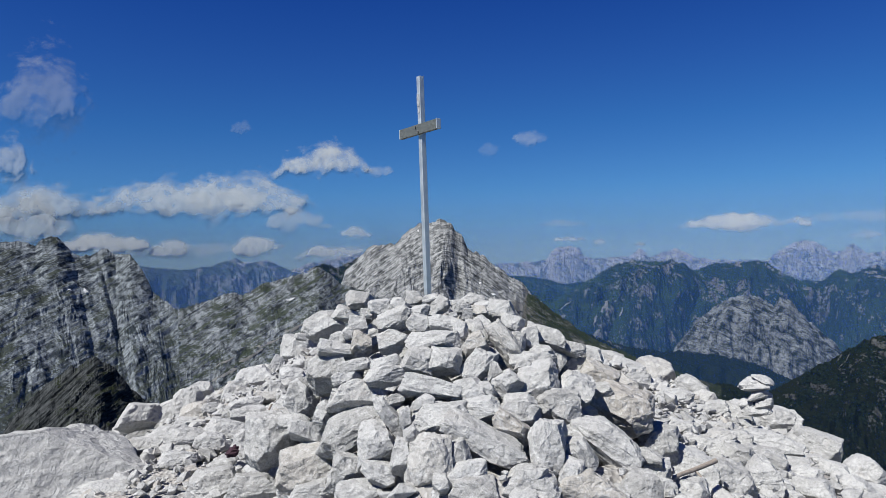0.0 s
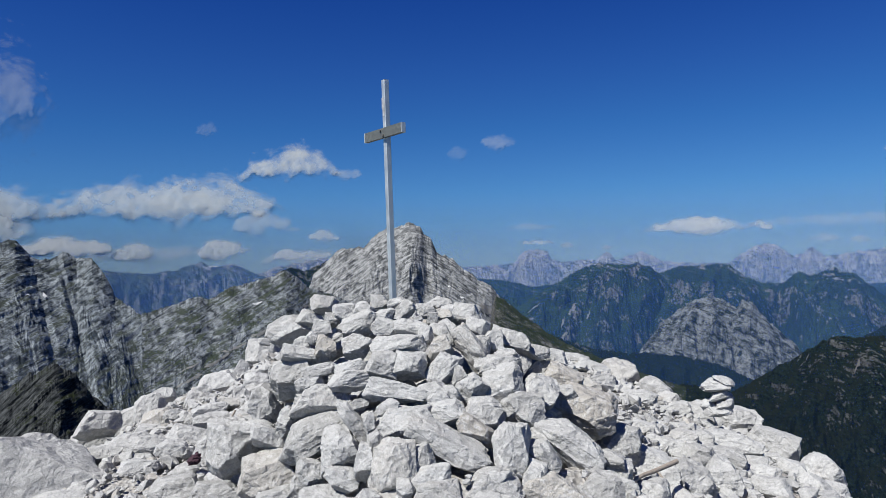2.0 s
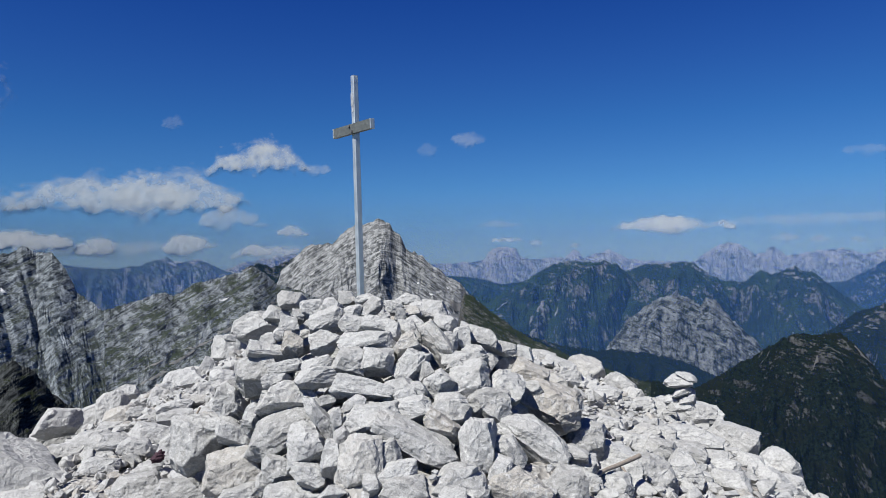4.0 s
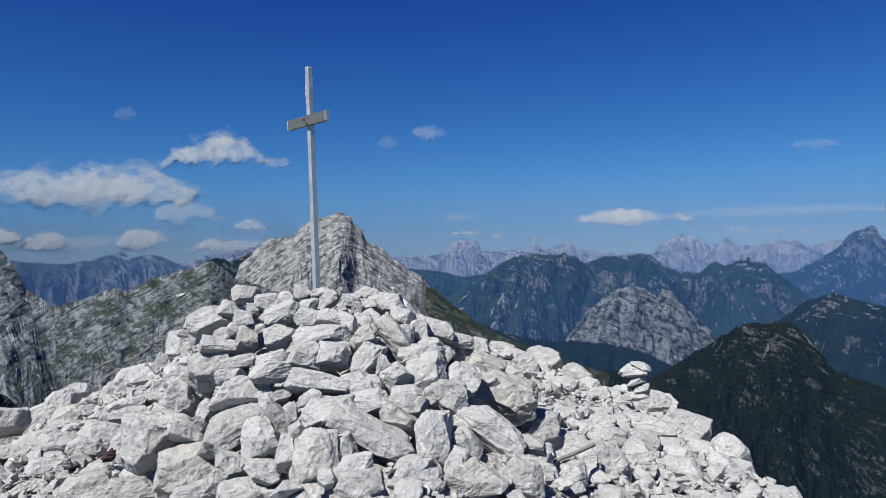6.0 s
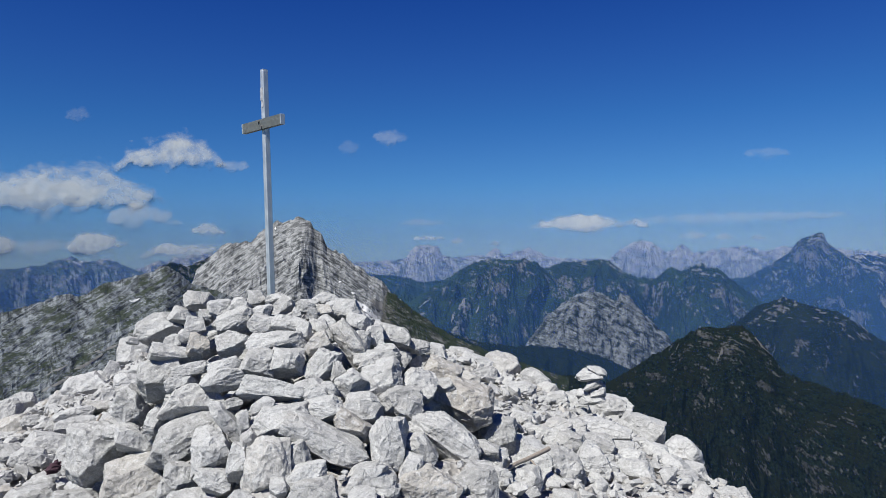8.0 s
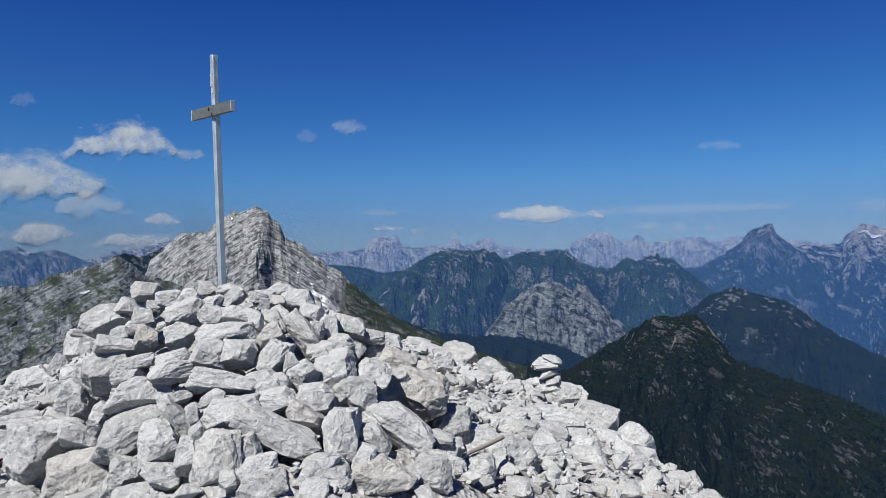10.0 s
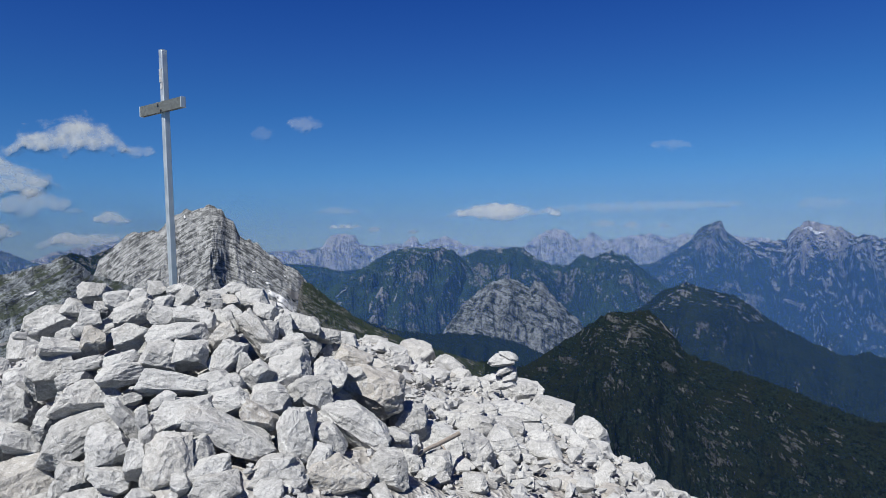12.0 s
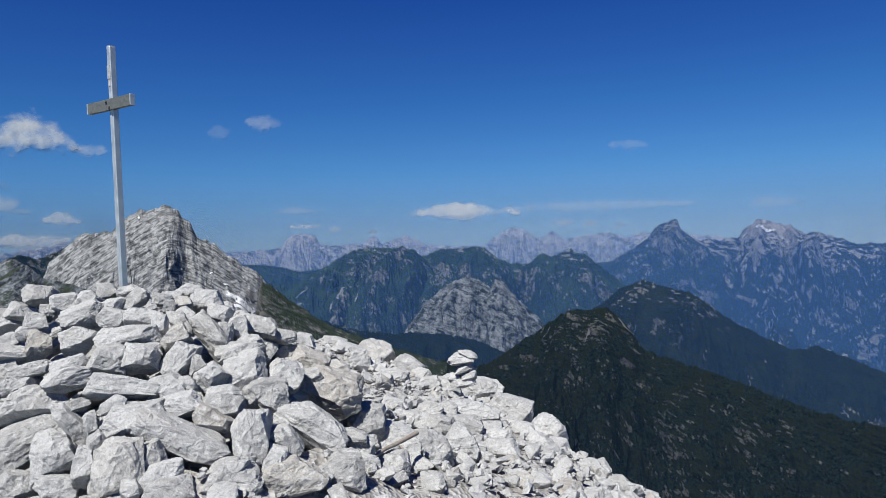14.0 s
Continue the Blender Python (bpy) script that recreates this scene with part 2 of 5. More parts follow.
def range_mat(name, rock, wood, meadow, size, cut, low, high, gain=0.25, ribs=0.5, slant=0.25, tree=95.0):
    """Wooded mountain side far off: dark forest, paler meadow, bare rock in long streaks down the fall line and on the higher, steeper ground."""
    m, nt, b = shader(name)
    g = nt.nodes.new("ShaderNodeNewGeometry")
    co = g.outputs["Position"]
    down = stretched(nt, co, (slant, 0.0, 1.0), 0.26, 1.0)
    streak = noise_tex(nt, down, 15.0 / size, 7, 0.58, 1.0)
    large = noise_tex(nt, co, 3.2 / size, 7, 0.58, 0.8)
    small = noise_tex(nt, co, 45.0 / size, 6, 0.64, 0.6)
    sp = nt.nodes.new("ShaderNodeSeparateXYZ")
    nt.links.new(co, sp.inputs[0])
    up = nt.nodes.new("ShaderNodeSeparateXYZ")
    nt.links.new(g.outputs["Normal"], up.inputs[0])
    mr = nt.nodes.new("ShaderNodeMapRange")
    for k, v in (("From Min", low), ("From Max", high), ("To Min", 0.0), ("To Max", gain)):
        mr.inputs[k].default_value = v
    nt.links.new(sp.outputs[2], mr.inputs["Value"])
    bare = maths(nt, "ADD", maths(nt, "MULTIPLY", large, 2.0), maths(nt, "MULTIPLY", streak, ribs * 1.6))
    bare = maths(nt, "ADD", bare, maths(nt, "MULTIPLY", small, 0.45))
    bare = maths(nt, "ADD", bare, mr.outputs[0])
    bare = maths(nt, "SUBTRACT", bare, maths(nt, "MULTIPLY", up.outputs[2], 0.7))
    base = 1.0 + 0.8 * ribs + 0.225 - 0.45
    mask = ramp(nt, maths(nt, "MULTIPLY", bare, 0.4), [(0.4 * (base + cut) - 0.012, grey(0.0)), (0.4 * (base + cut) + 0.03, grey(1.0))])
    stone_tone = ramp(nt, maths(nt, "ADD", maths(nt, "MULTIPLY", streak, 0.4), maths(nt, "MULTIPLY", small, 0.6)),
                      [(0.43, tuple(0.18 * c for c in rock)), (0.49, tuple(0.6 * c for c in rock)), (0.56, rock)])
    grass = ramp(nt, noise_tex(nt, co, 3.5 / size, 5, 0.6, 0.8), [(0.48, grey(0.0)), (0.58, grey(1.0))])
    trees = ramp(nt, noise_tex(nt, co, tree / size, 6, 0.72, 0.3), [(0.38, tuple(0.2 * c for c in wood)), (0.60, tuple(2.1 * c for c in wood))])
    trees = mix(nt, grass, trees, mix(nt, small, tuple(0.6 * c for c in meadow), tuple(1.4 * c for c in meadow)))
    nt.links.new(mix(nt, mask, trees, stone_tone), b.inputs["Base Color"])
    b.inputs["Roughness"].default_value = 0.95
    b.inputs["Specular IOR Level"].default_value = 0.0
    bump(nt, b, maths(nt, "ADD", streak, maths(nt, "MULTIPLY", small, 0.5)), 1.0, size * 0.012)
    return m


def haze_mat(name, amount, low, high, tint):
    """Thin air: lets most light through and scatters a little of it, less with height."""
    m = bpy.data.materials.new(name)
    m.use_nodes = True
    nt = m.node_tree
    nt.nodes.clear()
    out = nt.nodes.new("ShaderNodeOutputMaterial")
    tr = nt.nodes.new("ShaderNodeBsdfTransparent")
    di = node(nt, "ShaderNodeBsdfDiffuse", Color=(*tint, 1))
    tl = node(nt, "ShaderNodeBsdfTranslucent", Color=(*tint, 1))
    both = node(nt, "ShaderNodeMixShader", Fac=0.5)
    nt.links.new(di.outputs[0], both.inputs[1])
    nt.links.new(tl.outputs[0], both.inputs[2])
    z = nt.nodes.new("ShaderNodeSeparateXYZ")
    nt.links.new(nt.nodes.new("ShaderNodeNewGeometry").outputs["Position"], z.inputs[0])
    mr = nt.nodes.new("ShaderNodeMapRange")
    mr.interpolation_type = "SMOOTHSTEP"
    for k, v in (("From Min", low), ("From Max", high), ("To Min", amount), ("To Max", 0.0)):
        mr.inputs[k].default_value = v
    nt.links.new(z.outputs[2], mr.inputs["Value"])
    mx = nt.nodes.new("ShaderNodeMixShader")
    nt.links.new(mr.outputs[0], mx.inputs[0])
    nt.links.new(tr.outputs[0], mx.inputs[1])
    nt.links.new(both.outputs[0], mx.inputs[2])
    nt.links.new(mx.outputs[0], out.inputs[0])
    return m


def cloud_mat(name):
    m = bpy.data.materials.new(name)
    m.use_nodes = True
    nt = m.node_tree
    nt.nodes.clear()
    out = nt.nodes.new("ShaderNodeOutputMaterial")
    tr = nt.nodes.new("ShaderNodeBsdfTransparent")
    di = node(nt, "ShaderNodeBsdfDiffuse", Color=(0.355, 0.372, 0.358, 1))
    tl = node(nt, "ShaderNodeBsdfTranslucent", Color=(0.27, 0.28, 0.285, 1))
    both = node(nt, "ShaderNodeMixShader", Fac=0.3)
    nt.links.new(di.outputs[0], both.inputs[1])
    nt.links.new(tl.outputs[0], both.inputs[2])
    # light is scattered through the heap: the lobes shade softly, brightest above
    lift = nt.nodes.new("ShaderNodeVectorMath")
    lift.operation = "ADD"
    lift.inputs[1].default_value = (0.0, 0.0, 0.45)
    nt.links.new(nt.nodes.new("ShaderNodeNewGeometry").outputs["Normal"], lift.inputs[0])
    unit = nt.nodes.new("ShaderNodeVectorMath")
    unit.operation = "NORMALIZE"
    nt.links.new(lift.outputs[0], unit.inputs[0])
    nt.links.new(unit.outputs[0], di.inputs["Normal"])
    at = nt.nodes.new("ShaderNodeAttribute")
    at.attribute_name = "thick"
    co = nt.nodes.new("ShaderNodeNewGeometry").outputs["Position"]
    n1 = noise_tex(nt, co, 0.008, 7, 0.56, 0.3)
    knob = nt.nodes.new("ShaderNodeTexVoronoi")
    knob.inputs["Scale"].default_value = 0.017
    knob.inputs["Detail"].default_value = 2.0
    nt.links.new(co, knob.inputs["Vector"])
    wisp = nt.nodes.new("ShaderNodeAttribute")
    wisp.attribute_name = "wisp"
    a = maths(nt, "ADD", at.outputs["Fac"], maths(nt, "MULTIPLY", maths(nt, "SUBTRACT", n1, 0.52), wisp.outputs["Fac"]))
    a = maths(nt, "ADD", a, maths(nt, "MULTIPLY", maths(nt, "SUBTRACT", 0.5, knob.outputs["Distance"]), 0.26))
    mr = nt.nodes.new("ShaderNodeMapRange")
    mr.interpolation_type = "SMOOTHSTEP"
    for k, v in (("From Min", 0.02), ("From Max", 0.90), ("To Min", 0.0), ("To Max", 0.97)):
        mr.inputs[k].default_value = v
    nt.links.new(a, mr.inputs["Value"])
    dens = nt.nodes.new("ShaderNodeAttribute")
    dens.attribute_name = "dens"
    fac = maths(nt, "MULTIPLY", mr.outputs[0], dens.outputs["Fac"])
    mx = nt.nodes.new("ShaderNodeMixShader")
    nt.links.new(fac, mx.inputs[0])
    nt.links.new(tr.outputs[0], mx.inputs[1])
    nt.links.new(both.outputs[0], mx.inputs[2])
    nt.links.new(mx.outputs[0], out.inputs[0])
    return m


M_CLOUD = cloud_mat("cloud_vapour")


def metal_mat():
    m, nt, b = shader("galvanised_steel")
    co = nt.nodes.new("ShaderNodeNewGeometry").outputs["Position"]
    n = noise_tex(nt, co, 14.0, 6, 0.6)
    nt.links.new(ramp(nt, n, [(0.3, (0.44, 0.49, 0.51)), (0.7, (0.56, 0.61, 0.63))]), b.inputs["Base Color"])
    b.inputs["Metallic"].default_value = 0.75
    nt.links.new(ramp(nt, n, [(0.3, grey(0.42)), (0.7, grey(0.62))]), b.inputs["Roughness"])
    bump(nt, b, noise_tex(nt, co, 120.0, 4, 0.6), 0.15, 0.002)
    return m


M_STEEL = metal_mat()


def plain_mat(name, colour, rough=0.7, scale=20.0):
    m, nt, b = shader(name)
    co = nt.nodes.new("ShaderNodeNewGeometry").outputs["Position"]
    n = noise_tex(nt, co, scale, 7, 0.65)
    lo, hi = tuple(c * 0.6 for c in colour), tuple(min(1, c * 1.25) for c in colour)
    nt.links.new(ramp(nt, n, [(0.3, lo), (0.7, hi)]), b.inputs["Base Color"])
    b.inputs["Roughness"].default_value = rough
    bump(nt, b, n, 0.4, 0.01)
    return m


M_WOOD = plain_mat("dry_bleached_wood", (0.216, 0.188, 0.16), 0.85, 60.0)
M_PLATE = plain_mat("weathered_plate", (0.084, 0.0944, 0.0928), 0.6, 40.0)
M_CLOTH = plain_mat("dark_maroon_cloth", (0.030, 0.008, 0.018), 0.8, 60.0)
M_BOLT = plain_mat("dark_steel", (0.10, 0.10, 0.10), 0.5, 60.0)
M_LABEL = plain_mat("white_sticker", (0.288, 0.304, 0.32), 0.6, 30.0)


# ---- builders ----
def link_mesh(name, bm, mat, parent=None, label=""):
    me = bpy.data.meshes.new(name)
    bm.to_mesh(me)
    bm.free()
    me.materials.append(mat)
    ob = new(name, me)
    if parent is not None:
        ob.parent = parent
    if label:
        ob["label"] = label
    return ob


part = link_mesh


def summit(x, y):
    """Height of the stony crest: a rounded ridge along y with the piled cairn on it."""
    b = 0.10 - 0.060 * x * x + 0.022 * min(max(y - 5, 0), 6)
    b -= 0.28 * math.exp(-((x + 2.1) / 0.8) ** 2) * math.exp(-((y - 6.5) / 3.5) ** 2)
    b -= 0.06 * max(0, 4 - y)
    b -= 0.30 * max(0, y - 11.8 - 0.35 * max(0, -x)) ** 1.3
    b += 0.6 * math.exp(-((x - 0.3) / 0.9) ** 2 - ((y - 10.9) / 1.2) ** 2)
    dx, dy = x + 0.05, y - 5.95
    rho = math.hypot(dx, dy)
    d = 1.30 - 0.10 * min(rho, 0.5) - 0.60 * max(0, rho - 0.45) - b
    d -= 1.1 * max(0, rho - 1.05) * min(1, max(0, -dx / 0.9 - 0.2))
    d -= 0.5 * max(0, rho - 1.3) * min(1, max(0, (dx / max(rho, 0.01) - 0.55) / 0.3))
    return b + (d if d > 0.12 else 0 if d < -0.12 else (d + 0.12) ** 2 / 0.48)


def block_mesh(name, seed, taper=0.0, cuts=4, flat=1.0, edge=0.16, rough=0.056):
    """One angular broken limestone block in the box -1..1. taper: how much narrower the top is than the foot;
    its outward side (-y) is a tilted cleavage face over an undercut one, the rest broken at random."""
    rng = random.Random(seed)
    bm = bmesh.new()
    bmesh.ops.create_cube(bm, size=2.0)
    skew, lean_in = rng.uniform(-0.22, 0.22), rng.uniform(-0.15, 0.15)
    for v in bm.verts:
        x, y, z = v.co
        v.co = (x * (1 - taper * z) + skew * z, y + 0.12 * x * rng.uniform(-1, 1), z + lean_in * x)

    def chop(n, far):
        bmesh.ops.bisect_plane(bm, geom=bm.verts[:] + bm.edges[:] + bm.faces[:], plane_co=n * far, plane_no=n, clear_outer=True)
        rim = [e for e in bm.edges if e.is_boundary]
        if rim:
            bmesh.ops.holes_fill(bm, edges=rim)

    # the four corners of the outline, each broken off by a different amount
    for sx, sz in ((1, 1), (-1, 1), (1, -1), (-1, -1)):
        a = rng.uniform(0.45, 1.15)
        n = Vector((sx * math.cos(a), rng.uniform(-0.25, 0.1), sz * math.sin(a))).normalized()
        chop(n, (abs(n.x) + abs(n.z)) * rng.uniform(0.66, 0.97))
    # outward faces
    t = rng.uniform(0.25, 0.75)
    n = Vector((rng.uniform(-0.35, 0.35), -1, t)).normalized()
    chop(n, (abs(n.y) + abs(n.z)) * rng.uniform(0.55, 0.75))
    n = Vector((rng.uniform(-0.4, 0.4), -1, -rng.uniform(0.7, 1.5))).normalized()
    chop(n, (abs(n.y) + abs(n.z)) * rng.uniform(0.48, 0.74))
    n = Vector((rng.choice((-1, 1)), -rng.uniform(0.6, 1.2), rng.uniform(-0.3, 0.3))).normalized()
    chop(n, (abs(n.x) + abs(n.y)) * rng.uniform(0.6, 0.8))
    for _ in range(cuts):
        n = Vector([rng.gauss(0, 1) for _ in range(3)]).normalized()
        chop(n, (0.5 * sum(abs(c) for c in n) + 0.5) * rng.uniform(0.60, 0.84))
    bmesh.ops.remove_doubles(bm, verts=bm.verts, dist=0.05)
    bmesh.ops.recalc_face_normals(bm, faces=bm.faces)
    bmesh.ops.bevel(bm, geom=list(bm.edges), offset=rng.uniform(0.008, 0.022), segments=1, affect="EDGES", profile=0.6)
    bmesh.ops.triangulate(bm, faces=bm.faces)
    for _ in range(3):
        long_edges = [e for e in bm.edges if e.calc_length() > edge]
        if not long_edges:
            break
        bmesh.ops.subdivide_edges(bm, edges=long_edges, cuts=1)
        bmesh.ops.triangulate(bm, faces=bm.faces)
    bm.normal_update()
    off = Vector((seed * 7.3, seed * 3.1, seed * 1.7))
    bed = Vector((rng.gauss(0, 0.4), rng.gauss(0, 0.4), 1)).normalized()
    for v in bm.verts:
        q = v.co * flat
        warped = q + 0.25 * noise.noise_vector(q * 1.6 + off)
        n = noise.fractal(q * 1.2 + off, 0.8, 2.1, 4) * rough * 1.2 + noise.fractal(q * 5.0 + off, 0.7, 2.0, 3) * rough * 0.5
        n += rough * 1.3 * (noise.voronoi(warped * 1.7 + off)[0][0] - 0.35)      # shell-shaped chips
        n += rough * 0.7 * (noise.voronoi(warped * 4.6 + off)[0][0] - 0.35)
        n += rough * 0.5 * ((bed.dot(warped) * 3.1 + seed) % 1.0 - 0.5)              # broken bedding steps
        v.co += v.normal * n
    for k in range(3):
        lo, hi = min(v.co[k] for v in bm.verts), max(v.co[k] for v in bm.verts)
        for v in bm.verts:
            v.co[k] = (v.co[k] - lo) / (hi - lo) * 2 - 1
    me = bpy.data.meshes.new(name)
    bm.to_mesh(me)
    bm.free()
    me.materials.append(M_STONE)
    return me


ROCKS = [block_mesh("stone", 211 + i, rng_t, 5) for i, rng_t in enumerate((0.0, 0.25, -0.2, 0.4, 0.1, 0.3, -0.1, 0.15) * 4)]
stone_count = [0]


def stone(parent, x, y, z, w, d, h, lean, turn, taper=None):
    """One loose block: width, depth and height in metres, leaning (degrees) in the plane it shows and turned about the vertical.
    With a taper it gets a broken shape of its own, else one of the common ones."""
    stone_count[0] += 1
    k = stone_count[0]
    rng = random.Random(900 + k)
    fine = max(0.09, min(0.2, 0.022 / max(w, h) * 2))
    ob = new("stone", ROCKS[(k * 7) % 32] if taper is None else block_mesh("stone", 1000 + k, taper, 5, 1.0, fine))
    ob.parent = parent
    ob.matrix_basis = pose(x, y, z, 0, 0, turn) @ pose(0, 0, 0, rng.uniform(-8, 8), lean, rng.uniform(-8, 8)) @ Matrix.Diagonal((w / 2, d / 2, h / 2, 1))
    return ob


# ---- summit ground ----
def sheet(name, xs, ys, height, mat):
    nx, ny = len(xs), len(ys)
    verts = [(x, y, height(x, y)) for y in ys for x in xs]
    faces = [(j * nx + i, j * nx + i + 1, (j + 1) * nx + i + 1, (j + 1) * nx + i) for j in range(ny - 1) for i in range(nx - 1)]
    me = bpy.data.meshes.new(name)
    me.from_pydata(verts, [], faces)
    me.materials.append(mat)
    me.polygons.foreach_set("use_smooth", [True] * len(faces))
    return new(name, me)


def crest_height(x, y):
    z = summit(x, y) - 0.10
    p = Vector((x, y, 0))
    z += 0.10 * noise.fractal(p * 1.3, 0.8, 2.0, 5) + 0.03 * noise.fractal(p * 7, 0.8, 2.0, 3)
    z -= 0.85 * max(0.0, min(1.0, 1.9 - math.hypot(x, y - 5.9)))
    out = max(0, abs(x) - 6.5, -y - 4, y - 14)
    return z - 0.9 * out - 0.05 * out * out


ground = sheet("summit_ground", [-26 + 0.13 * i for i in range(400)], [-22 + 0.13 * j for j in range(340)], crest_height, M_GRIT)
tagged(ground, "pale limestone grit and broken rock on the summit crest", "ground", kind="structure")

# ---- valley floor out to the horizon ----
M_VALLEY = mountain_mat("wooded_valley", (0.128, 0.136, 0.12), (0.04, 0.048, 0.04), (0.028, 0.044, 0.024), 0.62, 700.0)


def polar_sheet(name, radii, steps, height, mat):
    verts, faces = [], []
    for r in radii:
        for i in range(steps):
            a = 2 * math.pi * i / steps
            x, y = r * math.sin(a), r * math.cos(a)
            verts.append((x, y, height(x, y, r)))
    for j in range(len(radii) - 1):
        for i in range(steps):
            k = (i + 1) % steps
            faces.append((j * steps + i, j * steps + k, (j + 1) * steps + k, (j + 1) * steps + i))
    me = bpy.data.meshes.new(name)
    me.from_pydata(verts, [], faces)
    me.materials.append(mat)
    me.polygons.foreach_set("use_smooth", [True] * len(faces))
    return new(name, me)


def valley_height(x, y, r):
    z = -14 - 0.85 * (r - 24) if r < 700 else -588.6 - 0.05 * (r - 700)
    return max(z, -760) + min(60, 0.08 * r) * noise.fractal(Vector((x, y, 0)) * 0.004, 0.9, 2.0, 6)


valley = polar_sheet("ground", [24 * 1.045 ** k for k in range(128)], 300, valley_height, M_VALLEY)
tagged(valley, "dark wooded valley floor under the summits", "ground", kind="structure")


# ---- mountains ----
SLOPES = []
GRADS = np.random.RandomState(5).normal(size=(256, 3))
GRADS /= np.linalg.norm(GRADS, axis=1)[:, None]
ORDER = np.tile(np.random.RandomState(6).permutation(256), 3)


def lattice(p):
    """Gradient noise, about -0.6..0.6, at the rows of p."""
    i = np.floor(p).astype(int)
    f = p - i
    s = f * f * f * (f * (f * 6 - 15) + 10)
    i &= 255
    out = 0.0
    for cx in (0, 1):
        wx = s[:, 0] if cx else 1 - s[:, 0]
        hx = ORDER[i[:, 0] + cx]
        for cy in (0, 1):
            wy = wx * (s[:, 1] if cy else 1 - s[:, 1])
            hy = ORDER[hx + i[:, 1] + cy]
            for cz in (0, 1):
                g = GRADS[ORDER[hy + i[:, 2] + cz]]
                d = (f[:, 0] - cx) * g[:, 0] + (f[:, 1] - cy) * g[:, 1] + (f[:, 2] - cz) * g[:, 2]
                out = out + wy * (s[:, 2] if cz else 1 - s[:, 2]) * d
    return out


def layered(p, octaves, gain=0.5, ridged=False):
    out, amp = 0.0, 1.0
    for k in range(octaves):
        n = lattice(p * 2.03 ** k + 17.3 * k)
        out = out + amp * (0.35 - 1.6 * np.abs(n) if ridged else n)
        amp *= gain
    return out


def mountain(name, label, crest, far, reach, drop, mat, seed, cols=260, rows=80, jag=0.06, relief=0.05, grain=4.0, rough=0.012, dip=(0.5, 0.0, 1.0), beds=0.0, spurs=(), back=0.6, fold=None):
    """A mountain side below a crest line of (bearing, elevation) in degrees as seen from the summit. far: (bearing, metres) along it.
    relief and rough: large spurs and small ledges, as shares of the height; spurs: (bearing at the crest, bearing at the foot,
    width in degrees, strength): ribs, or gullies where the strength is negative."""
    az = np.linspace(crest[0][0], crest[-1][0], cols)
    el = np.interp(az, [c[0] for c in crest], [c[1] for c in crest])
    dist = np.interp(az, [f[0] for f in far], [f[1] for f in far])
    wide = max(3, cols // 14)
    kernel = np.hanning(2 * wide + 1)
    broad = np.convolve(np.pad(el, wide, mode="edge"), kernel / kernel.sum(), mode="valid")
    size = max(reach, drop)
    off = np.array((seed * 13.7, seed * 5.9, seed * 2.3))
    dip = np.array(Vector(dip).normalized())
    # rows crowd towards the crest, where the slope is seen best
    v = np.linspace(0, 1, rows + 1)[:, None] ** 1.15
    a, r0, t = az[None, :], dist[None, :], np.radians(az)[None, :]
    near = np.maximum(0, 1 - v * 3.0) ** 2
    e = broad[None, :] + near * (el - broad)[None, :]
    line = np.stack((az * 2.0, np.full(cols, float(seed)), np.zeros(cols)), 1) + off
    e = e + np.maximum(0, 1 - v * 12.0) ** 2 * jag * 1.5 * layered(line, 6, 0.62)[None, :]
    zc = EYE + r0 * np.tan(np.radians(e))
    flatp = (rows + 1, cols)
    way = np.stack((np.broadcast_to(np.sin(t), flatp), np.broadcast_to(np.cos(t), flatp), np.zeros(flatp)), -1).reshape(-1, 3)
    p = way * np.broadcast_to(r0 - reach * v, flatp).reshape(-1, 1)
    p[:, 2] = (zc - drop * v).reshape(-1)
    vv = np.broadcast_to(v, flatp).reshape(-1)
    aa = np.broadcast_to(a, flatp).reshape(-1)
    q = np.stack((np.broadcast_to(t * r0 * grain / size, flatp).reshape(-1), vv * grain * 0.42, np.zeros(vv.size)), 1) + off
    q[:, 0] += 0.35 * lattice(q * 1.3) + 0.12 * lattice(q * 4.1)
    q[:, 1] += 0.35 * lattice(q * 1.1 + 9.1)
    k = layered(q, 6, 0.5, True) * 1.5 + 0.9 * lattice(q * 0.45)
    for b0, b1, span, strong in spurs:
        wob = b0 + (b1 - b0) * vv + 0.25 * span * lattice(np.stack((vv * 7, vv * 0, vv * 0 + b0), 1))
        k += strong * np.maximum(0, 1 - np.abs((aa - wob) / (1.4 * span * (0.4 + vv))))
    src = p
    if fold is not None:
        src = p.copy()
        src[:, 0] = np.sqrt((src[:, 0] - fold) ** 2 + 400.0)
    f = src * (1.8 * grain / size)
    f = f * 0.5 + dip * (f @ dip)[:, None] * 2.4
    g = layered(f + off, 4, 0.5) * 1.5
    if beds:
        layer = (src @ dip) * 75.0 / size + 0.5 * layered(f * 0.2, 3)
        saw = layer % 1.0
        g += beds * 1.5 * (saw ** 3 - 0.25) * np.clip(0.5 + 2.2 * lattice(f * 0.4 + 3.3), 0, 1)
    s = np.minimum(1.0, vv * 4.0)
    push = size * (s * k * relief + np.minimum(1.0, vv * 25.0) * g * rough)
    p += (np.array((0, 0, 0.7)) - way * 0.7) * push[:, None]
    # nothing bulges above the crest as the summit sees it
    top = EYE + np.hypot(p[:, 0], p[:, 1]) * np.tan(np.radians(np.tile(e[0], rows + 1))) - 0.10 * drop * vv
    p[:, 2] = np.minimum(p[:, 2], top)
    rear = way[:cols] * (dist + reach * back)[:, None]
    rear[:, 2] = zc[0] - drop * 0.7
    verts = np.vstack((rear, p))
